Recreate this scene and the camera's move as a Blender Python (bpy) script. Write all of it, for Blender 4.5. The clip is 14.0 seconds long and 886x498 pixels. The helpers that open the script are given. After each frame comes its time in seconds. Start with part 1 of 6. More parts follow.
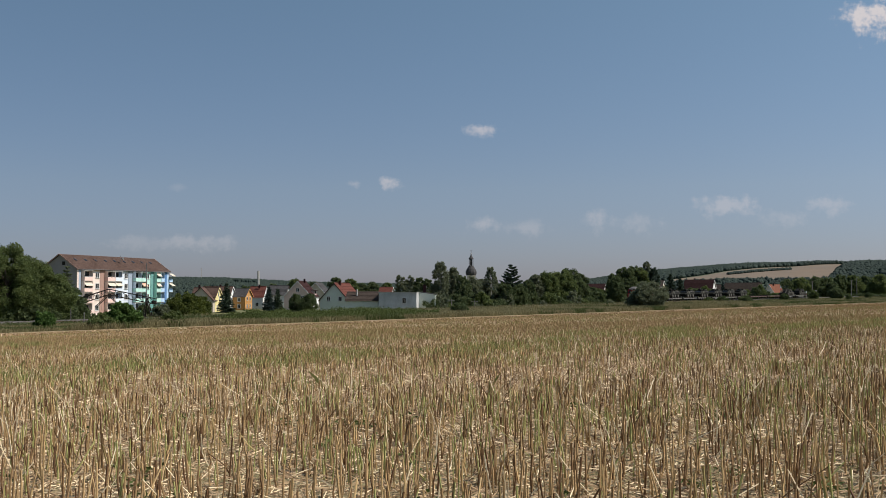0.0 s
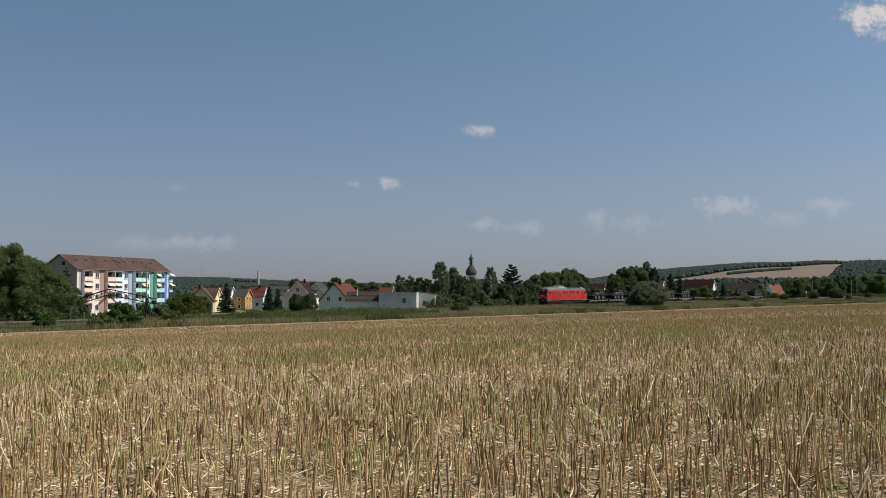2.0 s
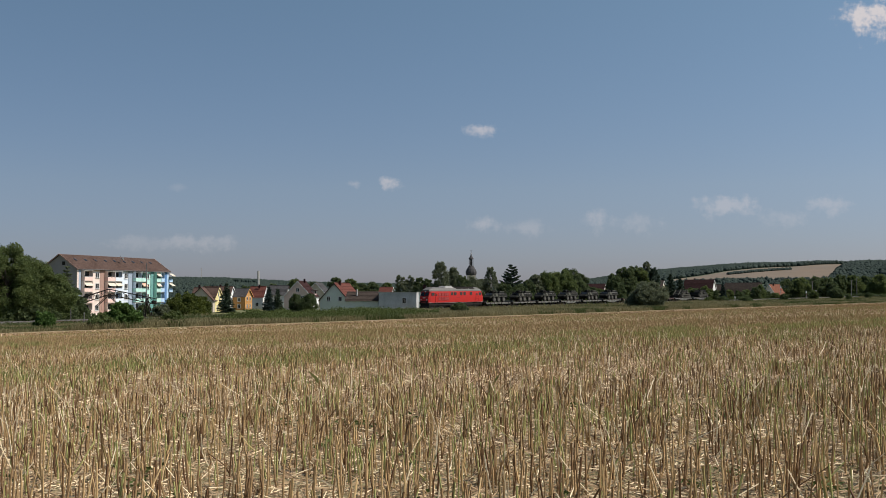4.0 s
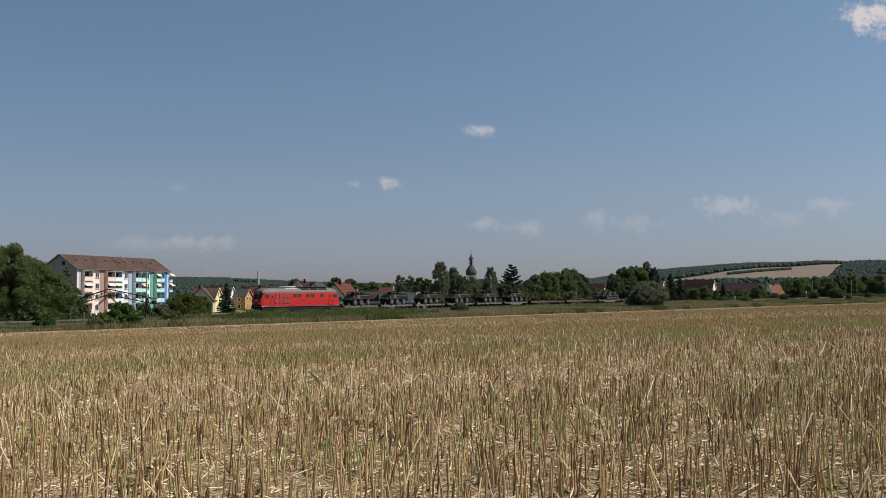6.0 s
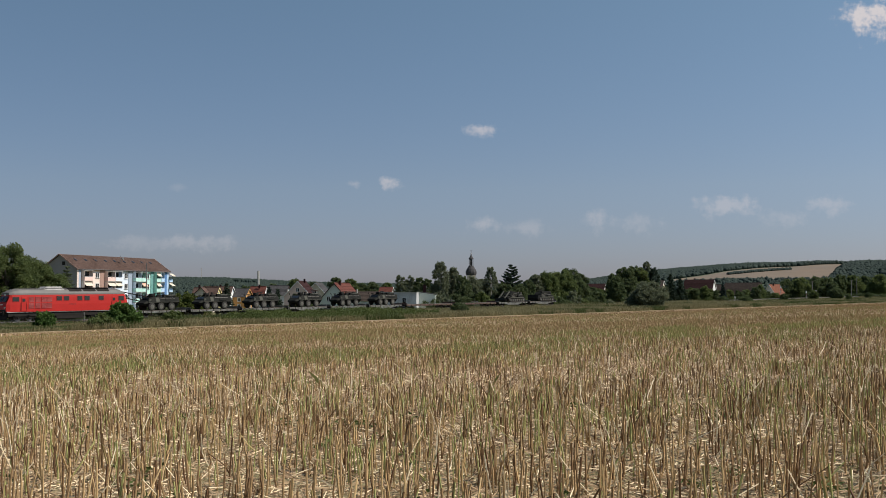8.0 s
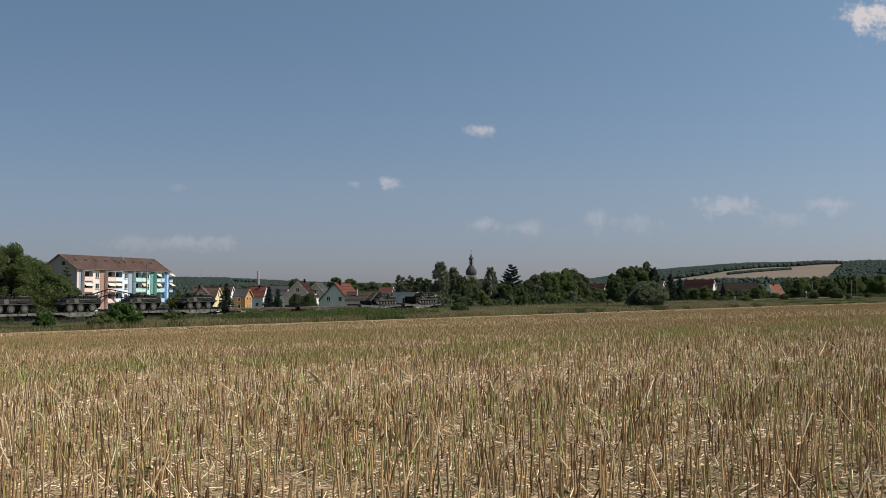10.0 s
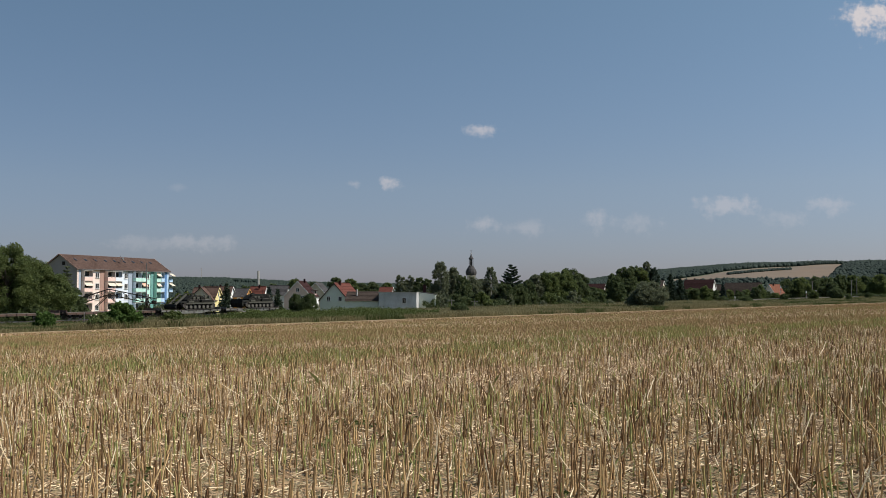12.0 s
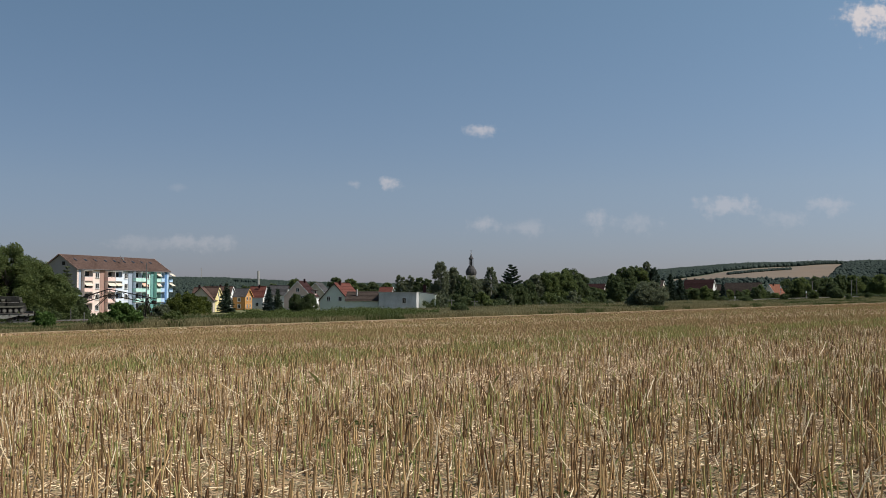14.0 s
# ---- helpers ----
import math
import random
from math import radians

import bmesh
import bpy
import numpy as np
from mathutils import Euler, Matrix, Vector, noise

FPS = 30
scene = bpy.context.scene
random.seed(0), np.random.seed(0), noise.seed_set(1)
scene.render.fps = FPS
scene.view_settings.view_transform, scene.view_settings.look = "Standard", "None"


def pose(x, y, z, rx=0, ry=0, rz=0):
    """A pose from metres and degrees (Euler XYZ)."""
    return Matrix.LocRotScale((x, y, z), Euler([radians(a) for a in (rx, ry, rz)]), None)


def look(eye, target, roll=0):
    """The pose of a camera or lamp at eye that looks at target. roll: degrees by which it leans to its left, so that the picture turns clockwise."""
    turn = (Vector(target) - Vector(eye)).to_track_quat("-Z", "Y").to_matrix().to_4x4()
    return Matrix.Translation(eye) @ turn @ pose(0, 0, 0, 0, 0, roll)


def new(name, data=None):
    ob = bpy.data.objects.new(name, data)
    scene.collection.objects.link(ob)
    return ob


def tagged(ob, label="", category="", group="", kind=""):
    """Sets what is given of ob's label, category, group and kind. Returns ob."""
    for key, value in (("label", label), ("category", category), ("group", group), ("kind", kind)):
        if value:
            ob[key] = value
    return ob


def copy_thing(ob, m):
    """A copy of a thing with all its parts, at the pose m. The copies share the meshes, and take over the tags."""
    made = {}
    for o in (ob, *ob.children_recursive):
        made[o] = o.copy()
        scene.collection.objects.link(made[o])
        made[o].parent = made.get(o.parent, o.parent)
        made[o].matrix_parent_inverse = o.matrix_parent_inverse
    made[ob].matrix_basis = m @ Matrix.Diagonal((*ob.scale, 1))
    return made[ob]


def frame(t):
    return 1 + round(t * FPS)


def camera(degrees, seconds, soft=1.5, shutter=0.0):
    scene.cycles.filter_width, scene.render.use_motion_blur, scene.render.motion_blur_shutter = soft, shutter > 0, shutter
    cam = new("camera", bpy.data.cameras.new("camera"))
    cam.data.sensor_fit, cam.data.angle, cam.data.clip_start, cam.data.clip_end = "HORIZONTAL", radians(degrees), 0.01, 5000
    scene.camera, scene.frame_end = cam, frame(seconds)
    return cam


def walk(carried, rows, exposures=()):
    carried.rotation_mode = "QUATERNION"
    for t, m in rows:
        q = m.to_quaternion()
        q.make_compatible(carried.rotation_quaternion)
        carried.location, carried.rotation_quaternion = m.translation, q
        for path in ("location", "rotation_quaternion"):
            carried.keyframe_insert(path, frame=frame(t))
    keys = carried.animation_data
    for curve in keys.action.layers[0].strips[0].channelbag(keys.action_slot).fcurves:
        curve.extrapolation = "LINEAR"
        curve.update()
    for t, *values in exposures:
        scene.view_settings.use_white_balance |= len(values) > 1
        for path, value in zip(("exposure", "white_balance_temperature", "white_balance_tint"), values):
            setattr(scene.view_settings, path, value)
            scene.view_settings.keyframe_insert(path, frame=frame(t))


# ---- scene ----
# camera: on a tripod at the field, 6.05 m above the flat ground beside the railway
EYE = (0.0, 0.0, 6.05)
cam = camera(48.3, 14.0, soft=0.85)
walk(cam, [(0.0, look(EYE, (0, 100, 6.05 + 4.4))), (14.0, look(EYE, (0, 100, 6.05 + 4.4)))], exposures=[(0.0, 0.2, 6450, 11), (14.0, 0.2, 6450, 11)])

# ---- light ----
SUN_EL, SUN_X, SUN_Y = 48.0, 1.0, -0.10
sun = new("sun", bpy.data.lights.new("sun", "SUN"))
sun.data.energy, sun.data.angle, sun.data.color = 4.3, radians(0.53), (1.0, 0.95, 0.87)
sun.matrix_basis = look((300, 90, 300), (300 - SUN_X, 90 - SUN_Y, 300 - math.tan(radians(SUN_EL)) * math.hypot(SUN_X, SUN_Y)))
world = bpy.data.worlds.new("sky")
scene.world = world
world.use_nodes = True


def build_sky(w):
    nt = w.node_tree
    nt.nodes.clear()
    out = nt.nodes.new("ShaderNodeOutputWorld")
    bg = nt.nodes.new("ShaderNodeBackground")
    sky = nt.nodes.new("ShaderNodeTexSky")
    sky.sky_type, sky.sun_disc = "NISHITA", False
    sky.sun_elevation, sky.sun_rotation = radians(SUN_EL), math.atan2(SUN_X, SUN_Y)
    sky.air_density, sky.dust_density, sky.ozone_density = 1.0, 0.35, 2.4
    bg.inputs[1].default_value = 0.062
    # small fair-weather clouds: soft lobes at fixed bearings broken up by noise
    geo = nt.nodes.new("ShaderNodeTexCoord")
    sep = nt.nodes.new("ShaderNodeSeparateXYZ")
    nt.links.new(geo.outputs["Generated"], sep.inputs[0])

    def op(kind, a, b=None, c=None):
        n = nt.nodes.new("ShaderNodeMath")
        n.operation = kind
        for i, v in enumerate((a, b, c)):
            if v is None:
                continue
            if isinstance(v, (int, float)):
                n.inputs[i].default_value = v
            else:
                nt.links.new(v, n.inputs[i])
        return n.outputs[0]

    ysafe = op("MAXIMUM", sep.outputs[1], 0.01)
    tx, tz = op("DIVIDE", sep.outputs[0], ysafe), op("DIVIDE", sep.outputs[2], ysafe)
    flat = nt.nodes.new("ShaderNodeCombineXYZ")
    nt.links.new(tx, flat.inputs[0])
    nt.links.new(tz, flat.inputs[1])

    def puff(scale, detail, seed):
        n = nt.nodes.new("ShaderNodeTexNoise")
        n.inputs["Scale"].default_value, n.inputs["Detail"].default_value = scale, detail
        n.inputs["Roughness"].default_value = 0.62
        off = nt.nodes.new("ShaderNodeVectorMath")
        off.operation = "ADD"
        nt.links.new(flat.outputs[0], off.inputs[0])
        off.inputs[1].default_value = (seed, seed * 0.7, seed)
        nt.links.new(off.outputs[0], n.inputs["Vector"])
        return n.outputs["Fac"]

    fine, broad = puff(95, 7, 3.1), puff(30, 5, 1.7)
    total = None
    # east-west tangent, height tangent, half width, half height, density
    for cx, cz, wx, wz, dens in ((0.4400, 0.2847, 0.029, 0.018, 1.3), (0.0380, 0.1667, 0.021, 0.0060, 0.55),
                                 (-0.054, 0.1130, 0.0115, 0.0058, 0.50), (-0.0905, 0.110, 0.008, 0.0046, 0.26),
                                 (0.283, 0.0888, 0.031, 0.011, 0.34), (0.392, 0.0905, 0.020, 0.011, 0.26),
                                 (0.154, 0.0751, 0.012, 0.011, 0.26), (0.196, 0.0716, 0.026, 0.010, 0.17),
                                 (0.0425, 0.0688, 0.022, 0.009, 0.28), (0.084, 0.0660, 0.034, 0.010, 0.20),
                                 (-0.249, 0.0516, 0.045, 0.009, 0.22), (-0.306, 0.0516, 0.034, 0.008, 0.14),
                                 (0.349, 0.0768, 0.026, 0.010, 0.18), (-0.269, 0.107, 0.008, 0.005, 0.10)):
        dx = op("DIVIDE", op("SUBTRACT", tx, cx), wx)
        dz = op("DIVIDE", op("SUBTRACT", tz, cz), wz)
        # a crisp top and a base that fades away
        dz = op("MAXIMUM", op("MULTIPLY", dz, 1.25), op("MULTIPLY", dz, -0.8))
        r = op("SQRT", op("ADD", op("MULTIPLY", dx, dx), op("MULTIPLY", dz, dz)))
        lump = op("SUBTRACT", 1.25, r)
        v = op("ADD", lump, op("MULTIPLY", op("SUBTRACT", fine, 0.5), 2.7))
        v = op("ADD", v, op("MULTIPLY", op("SUBTRACT", broad, 0.5), 1.8))
        m = nt.nodes.new("ShaderNodeMapRange")
        m.interpolation_type = "SMOOTHSTEP"
        nt.links.new(v, m.inputs[0])
        m.inputs[1].default_value, m.inputs[2].default_value = 0.05, 1.35
        m.inputs[3].default_value, m.inputs[4].default_value = 0.0, dens
        total = m.outputs[0] if total is None else op("MAXIMUM", total, m.outputs[0])
    total = op("MINIMUM", op("MULTIPLY", total, op("GREATER_THAN", sep.outputs[1], 0.05)), 0.95)
    mix = nt.nodes.new("ShaderNodeMix")
    mix.data_type = "RGBA"
    nt.links.new(total, mix.inputs["Factor"])
    tint = nt.nodes.new("ShaderNodeMix")
    tint.data_type, tint.blend_type = "RGBA", "MULTIPLY"
    tint.inputs["Factor"].default_value = 1.0
    nt.links.new(sky.outputs[0], tint.inputs["A"])
    # summer haze: the lower sky is duller and more lavender than clear air
    haze = nt.nodes.new("ShaderNodeValToRGB")
    up = nt.nodes.new("ShaderNodeMapRange")
    nt.links.new(sep.outputs[2], up.inputs[0])
    up.inputs[1].default_value, up.inputs[2].default_value = 0.0, 0.35
    nt.links.new(up.outputs[0], haze.inputs[0])
    haze.color_ramp.elements[0].color = (0.635, 0.67, 1.0, 1)
    haze.color_ramp.elements[1].color = (1.28, 1.33, 1.19, 1)
    mid = haze.color_ramp.elements.new(0.30)
    mid.color = (0.98, 0.945, 1.035, 1)
    nt.links.new(haze.outputs[0], tint.inputs["B"])
    # hazier and paler towards the sun's side
    side = nt.nodes.new("ShaderNodeValToRGB")
    across = nt.nodes.new("ShaderNodeMapRange")
    nt.links.new(sep.outputs[0], across.inputs[0])
    across.inputs[1].default_value, across.inputs[2].default_value = -0.5, 0.5
    nt.links.new(across.outputs[0], side.inputs[0])
    side.color_ramp.elements[0].color = (0.84, 0.85, 0.87, 1)
    side.color_ramp.elements[1].color = (1.10, 1.08, 1.06, 1)
    pale = nt.nodes.new("ShaderNodeMix")
    pale.data_type, pale.blend_type = "RGBA", "MULTIPLY"
    pale.inputs["Factor"].default_value = 1.0
    nt.links.new(tint.outputs["Result"], pale.inputs["A"])
    nt.links.new(side.outputs[0], pale.inputs["B"])
    nt.links.new(pale.outputs["Result"], mix.inputs["A"])
    mix.inputs["B"].default_value = (9.2, 8.6, 8.6, 1)
    nt.links.new(mix.outputs["Result"], bg.inputs[0])
    nt.links.new(bg.outputs[0], out.inputs[0])


build_sky(world)


# ---- materials ----
def srgb(r, g, b):
    return tuple(((c / 255 + 0.055) / 1.055) ** 2.4 if c > 10 else c / 3294 for c in (r, g, b)) + (1.0,)


def paint(name, col, col2=None, rough=0.6, metal=0.0, scale=3.0, amount=0.5, bump=0.0, bump_scale=20.0, island=0.0, obj=0.0, translucent=0.0, spec=0.4):
    """A surface with two-scale colour variation, optional relief and variation piece by piece."""
    m = bpy.data.materials.new(name)
    m.use_nodes = True
    nt = m.node_tree
    b = nt.nodes["Principled BSDF"]
    b.inputs["Roughness"].default_value, b.inputs["Metallic"].default_value = rough, metal
    b.inputs["Specular IOR Level"].default_value = spec
    col = (*col[:3], 1)
    col2 = (*(col2 or tuple(c * 0.7 for c in col[:3]))[:3], 1)
    co = nt.nodes.new("ShaderNodeTexCoord")
    n1, n2 = nt.nodes.new("ShaderNodeTexNoise"), nt.nodes.new("ShaderNodeTexNoise")
    for n, s in ((n1, scale), (n2, scale * 9)):
        n.inputs["Scale"].default_value, n.inputs["Detail"].default_value = s, 5
        nt.links.new(co.outputs["Object"], n.inputs["Vector"])
    add = nt.nodes.new("ShaderNodeMath")
    add.operation = "MULTIPLY_ADD"
    nt.links.new(n2.outputs["Fac"], add.inputs[0])
    add.inputs[1].default_value = 0.5
    nt.links.new(n1.outputs["Fac"], add.inputs[2])
    rng = nt.nodes.new("ShaderNodeMapRange")
    nt.links.new(add.outputs[0], rng.inputs[0])
    rng.inputs[1].default_value, rng.inputs[2].default_value = 0.5, 1.0
    rng.inputs[4].default_value = amount
    fac = rng.outputs[0]
    if island or obj:
        src = nt.nodes.new("ShaderNodeNewGeometry" if island else "ShaderNodeObjectInfo")
        ran = src.outputs["Random Per Island" if island else "Random"]
        ma = nt.nodes.new("ShaderNodeMath")
        ma.operation, ma.use_clamp = "MULTIPLY_ADD", True
        nt.links.new(ran, ma.inputs[0])
        ma.inputs[1].default_value = island or obj
        nt.links.new(fac, ma.inputs[2])
        fac = ma.outputs[0]
    mix = nt.nodes.new("ShaderNodeMix")
    mix.data_type = "RGBA"
    nt.links.new(fac, mix.inputs["Factor"])
    mix.inputs["A"].default_value, mix.inputs["B"].default_value = col, col2
    nt.links.new(mix.outputs["Result"], b.inputs["Base Color"])
    if bump:
        n3 = nt.nodes.new("ShaderNodeTexNoise")
        n3.inputs["Scale"].default_value, n3.inputs["Detail"].default_value = bump_scale, 6
        nt.links.new(co.outputs["Object"], n3.inputs["Vector"])
        bp = nt.nodes.new("ShaderNodeBump")
        bp.inputs["Strength"].default_value, bp.inputs["Distance"].default_value = bump, 0.05
        nt.links.new(n3.outputs["Fac"], bp.inputs["Height"])
        nt.links.new(bp.outputs[0], b.inputs["Normal"])
    if translucent:
        tr = nt.nodes.new("ShaderNodeBsdfTranslucent")
        nt.links.new(mix.outputs["Result"], tr.inputs[0])
        ms = nt.nodes.new("ShaderNodeMixShader")
        ms.inputs[0].default_value = translucent
        out = nt.nodes["Material Output"]
        nt.links.new(b.outputs[0], ms.inputs[1])
        nt.links.new(tr.outputs[0], ms.inputs[2])
        nt.links.new(ms.outputs[0], out.inputs[0])
    return m


def leafy(name, a, b, tr=0.42):
    return paint(name, a, b, rough=0.65, scale=0.35, amount=0.5, island=0.6, translucent=tr, spec=0.2)


LEAF = leafy("leaf_green", (0.165, 0.200, 0.066), (0.086, 0.116, 0.042), 0.5)
LEAF_DARK = leafy("leaf_dark", (0.128, 0.158, 0.064), (0.068, 0.094, 0.042), 0.5)
LEAF_GREY = leafy("leaf_grey_green", (0.200, 0.218, 0.128), (0.110, 0.130, 0.078), 0.5)
LEAF_YELLOW = leafy("leaf_yellow_green", (0.130, 0.150, 0.030), (0.055, 0.075, 0.018))
LEAF_LIGHT = leafy("leaf_fresh_green", (0.105, 0.175, 0.040), (0.052, 0.095, 0.024))
NEEDLE = leafy("needle_dark", (0.056, 0.082, 0.048), (0.030, 0.046, 0.030), 0.15)
NEEDLE_BLUE = leafy("needle_blue", (0.045, 0.068, 0.058), (0.022, 0.036, 0.030), 0.1)
BARK = paint("bark", (0.09, 0.07, 0.05), (0.04, 0.03, 0.025), rough=0.9, scale=4, bump=0.6)
BARK_BIRCH = paint("bark_birch", (0.55, 0.53, 0.48), (0.15, 0.13, 0.11), rough=0.8, scale=3)
DRY_GRASS = leafy("dry_grass", (0.34, 0.285, 0.155), (0.17, 0.16, 0.073), 0.35)
GREEN_GRASS = leafy("green_grass", (0.118, 0.140, 0.046), (0.066, 0.086, 0.030), 0.30)
WEED = leafy("nettle_green", (0.135, 0.162, 0.046), (0.072, 0.096, 0.030), 0.4)
RED = paint("loco_red", (0.47, 0.026, 0.020), (0.37, 0.020, 0.016), rough=0.5, scale=0.7, amount=0.6, spec=0.25)
RED_DIRTY = paint("loco_red_grille", (0.30, 0.022, 0.018), (0.19, 0.015, 0.013), rough=0.6, scale=2)
ROOF_GREY = paint("loco_roof_grey", (0.15, 0.138, 0.125), (0.075, 0.066, 0.06), rough=0.6, scale=0.8)
SKIRT_GREY = paint("skirt_grey", (0.42, 0.40, 0.38), (0.20, 0.18, 0.16), rough=0.6, scale=1.5)
BLACK = paint("underframe_black", (0.022, 0.020, 0.019), (0.045, 0.036, 0.028), rough=0.9, scale=1.5, spec=0.12)
STEEL = paint("worn_steel", (0.30, 0.28, 0.26), (0.12, 0.09, 0.07), rough=0.5, metal=0.8, scale=2)
RUST = paint("rusty_steel", (0.16, 0.085, 0.05), (0.07, 0.045, 0.03), rough=0.9, scale=2)
OLIVE = paint("olive_drab", (0.030, 0.030, 0.024), (0.009, 0.009, 0.009), rough=0.85, scale=1.5, amount=1.0, spec=0.12)
OLIVE_LIGHT = paint("olive_pale", (0.10, 0.098, 0.08), (0.028, 0.028, 0.024), rough=0.85, scale=1.2, spec=0.12)
RUBBER = paint("tyre_rubber", (0.040, 0.038, 0.035), (0.085, 0.078, 0.068), rough=0.95, scale=3, spec=0.1)
RIM = paint("rim_grey", (0.13, 0.125, 0.105), (0.07, 0.065, 0.055), rough=0.8, scale=3)
TRACKM = paint("track_steel", (0.05, 0.045, 0.04), (0.11, 0.095, 0.08), rough=0.7, metal=0.3, scale=3)
DECK = paint("deck_timber", (0.13, 0.105, 0.085), (0.06, 0.045, 0.035), rough=0.9, scale=2, bump=0.4)
WAGON = paint("wagon_worn_grey", (0.23, 0.235, 0.21), (0.045, 0.036, 0.030), rough=0.75, scale=1.3, amount=1.0)
WAGON_BROWN = paint("wagon_brown", (0.13, 0.075, 0.055), (0.05, 0.035, 0.03), rough=0.85, scale=1.2, amount=1.0)
GLASS = paint("dark_glass", (0.020, 0.024, 0.028), (0.035, 0.04, 0.045), rough=0.08, scale=1, spec=0.8)
LAMP_GLASS = paint("lamp_glass", (0.75, 0.74, 0.70), (0.6, 0.6, 0.58), rough=0.15, scale=5, spec=0.8)
WHITE_PAINT = paint("white_paint", (0.78, 0.77, 0.74), (0.66, 0.64, 0.60), rough=0.7, scale=1)
BALLAST = paint("ballast", (0.17, 0.15, 0.13), (0.07, 0.06, 0.055), rough=0.95, scale=6, bump=0.9, bump_scale=14)
CONCRETE = paint("concrete", (0.40, 0.39, 0.36), (0.24, 0.23, 0.21), rough=0.9, scale=0.8, bump=0.2)


def plaster(name, a):
    return paint(name, a, tuple(c * 0.86 for c in a), rough=0.9, scale=0.5, amount=0.8, bump=0.12, bump_scale=25, spec=0.15)


def tiles(name, a):
    return paint(name, a, tuple(c * 0.55 for c in a), rough=0.85, scale=1.4, amount=0.9, obj=0.35, bump=0.3, bump_scale=9, spec=0.12)


P_PINK, P_CREAM, P_LBLUE = plaster("plaster_pink", (0.82, 0.60, 0.53)), plaster("plaster_cream", (0.83, 0.68, 0.60)), plaster("plaster_pale_blue", (0.74, 0.80, 0.87))
P_MINT, P_GREEN, P_BLUE = plaster("plaster_mint", (0.50, 0.76, 0.67)), plaster("plaster_sea_green", (0.17, 0.36, 0.33)), plaster("plaster_blue", (0.47, 0.64, 0.82))
P_BROWN, P_STEEL, P_DBLUE = plaster("plaster_brown", (0.40, 0.26, 0.21)), plaster("plaster_steel_blue", (0.36, 0.42, 0.49)), plaster("plaster_deep_blue", (0.12, 0.24, 0.45))
P_GREY = plaster("plaster_grey", (0.31, 0.29, 0.28))
P_YELLOW, P_ORANGE, P_WHITE = plaster("plaster_yellow", (0.82, 0.70, 0.34)), plaster("plaster_orange", (0.50, 0.265, 0.095)), plaster("plaster_white", (0.80, 0.79, 0.76))
P_WEATHERED = paint("plaster_weathered", (0.62, 0.62, 0.60), (0.33, 0.33, 0.32), rough=0.9, scale=0.45, amount=0.9, bump=0.15, bump_scale=20, spec=0.15)
P_GREENISH, P_ROSE, P_BEIGE = plaster("plaster_pale_green", (0.66, 0.70, 0.62)), plaster("plaster_rose", (0.66, 0.52, 0.47)), plaster("plaster_beige", (0.55, 0.48, 0.38))
T_BROWN, T_RED, T_DARK = tiles("tiles_brown", (0.138, 0.088, 0.070)), tiles("tiles_red", (0.165, 0.060, 0.045)), tiles("tiles_slate", (0.10, 0.095, 0.095))
T_ORANGE, T_WINE, T_DIM = tiles("tiles_orange", (0.27, 0.11, 0.068)), tiles("tiles_wine", (0.055, 0.024, 0.023)), tiles("tiles_weathered", (0.085, 0.064, 0.052))
AWNING = paint("awning_cloth", (0.68, 0.60, 0.48), (0.55, 0.47, 0.37), rough=0.9, scale=2)
AWNING_P = paint("awning_cloth_apricot", (0.70, 0.42, 0.30), (0.62, 0.36, 0.26), rough=0.9, scale=2)


# ---- shaping helpers ----
def part(name, bm, mat, parent=None, label="", m=None):
    """Links a bmesh as one mesh object, under a thing or a part if one is given."""
    me = bpy.data.meshes.new(name)
    bm.to_mesh(me)
    bm.free()
    me.materials.append(mat)
    ob = new(name, me)
    if parent is not None:
        ob.parent = parent
    if m is not None:
        ob.matrix_basis = m
    if label:
        ob["label"] = label
    return ob


def sheet(name, verts, faces, mats, parent=None, smooth=False, idx=None):
    me = bpy.data.meshes.new(name)
    me.from_pydata(verts if isinstance(verts, list) else verts.tolist(), [], faces if isinstance(faces, list) else faces.tolist())
    for m in mats:
        me.materials.append(m)
    if idx is not None:
        me.polygons.foreach_set("material_index", idx)
    if smooth:
        me.polygons.foreach_set("use_smooth", [True] * len(me.polygons))
    ob = new(name, me)
    if parent is not None:
        ob.parent = parent
    return ob


def thing(name, label, category, m, group="", kind=""):
    ob = new(name)
    ob.empty_display_size = 0.5
    ob.matrix_basis = m
    return tagged(ob, label, category, group, kind)


def box(bm, x, y, z, sx, sy, sz, rot=None, bev=0.0):
    m = Matrix.Translation((x, y, z))
    if rot is not None:
        m = m @ rot
    r = bmesh.ops.create_cube(bm, size=1.0, matrix=m @ Matrix.Diagonal((sx, sy, sz, 1)))
    if bev:
        es = list({e for v in r["verts"] for e in v.link_edges})
        bmesh.ops.bevel(bm, geom=es, offset=bev, segments=1, affect="EDGES")
    return bm


def rod(bm, a, b, r, n=6, r2=None):
    a, b = Vector(a), Vector(b)
    d = b - a
    m = Matrix.Translation((a + b) / 2) @ d.to_track_quat("Z", "Y").to_matrix().to_4x4()
    bmesh.ops.create_cone(bm, cap_ends=True, segments=n, radius1=r, radius2=r if r2 is None else r2, depth=d.length, matrix=m)
    return bm


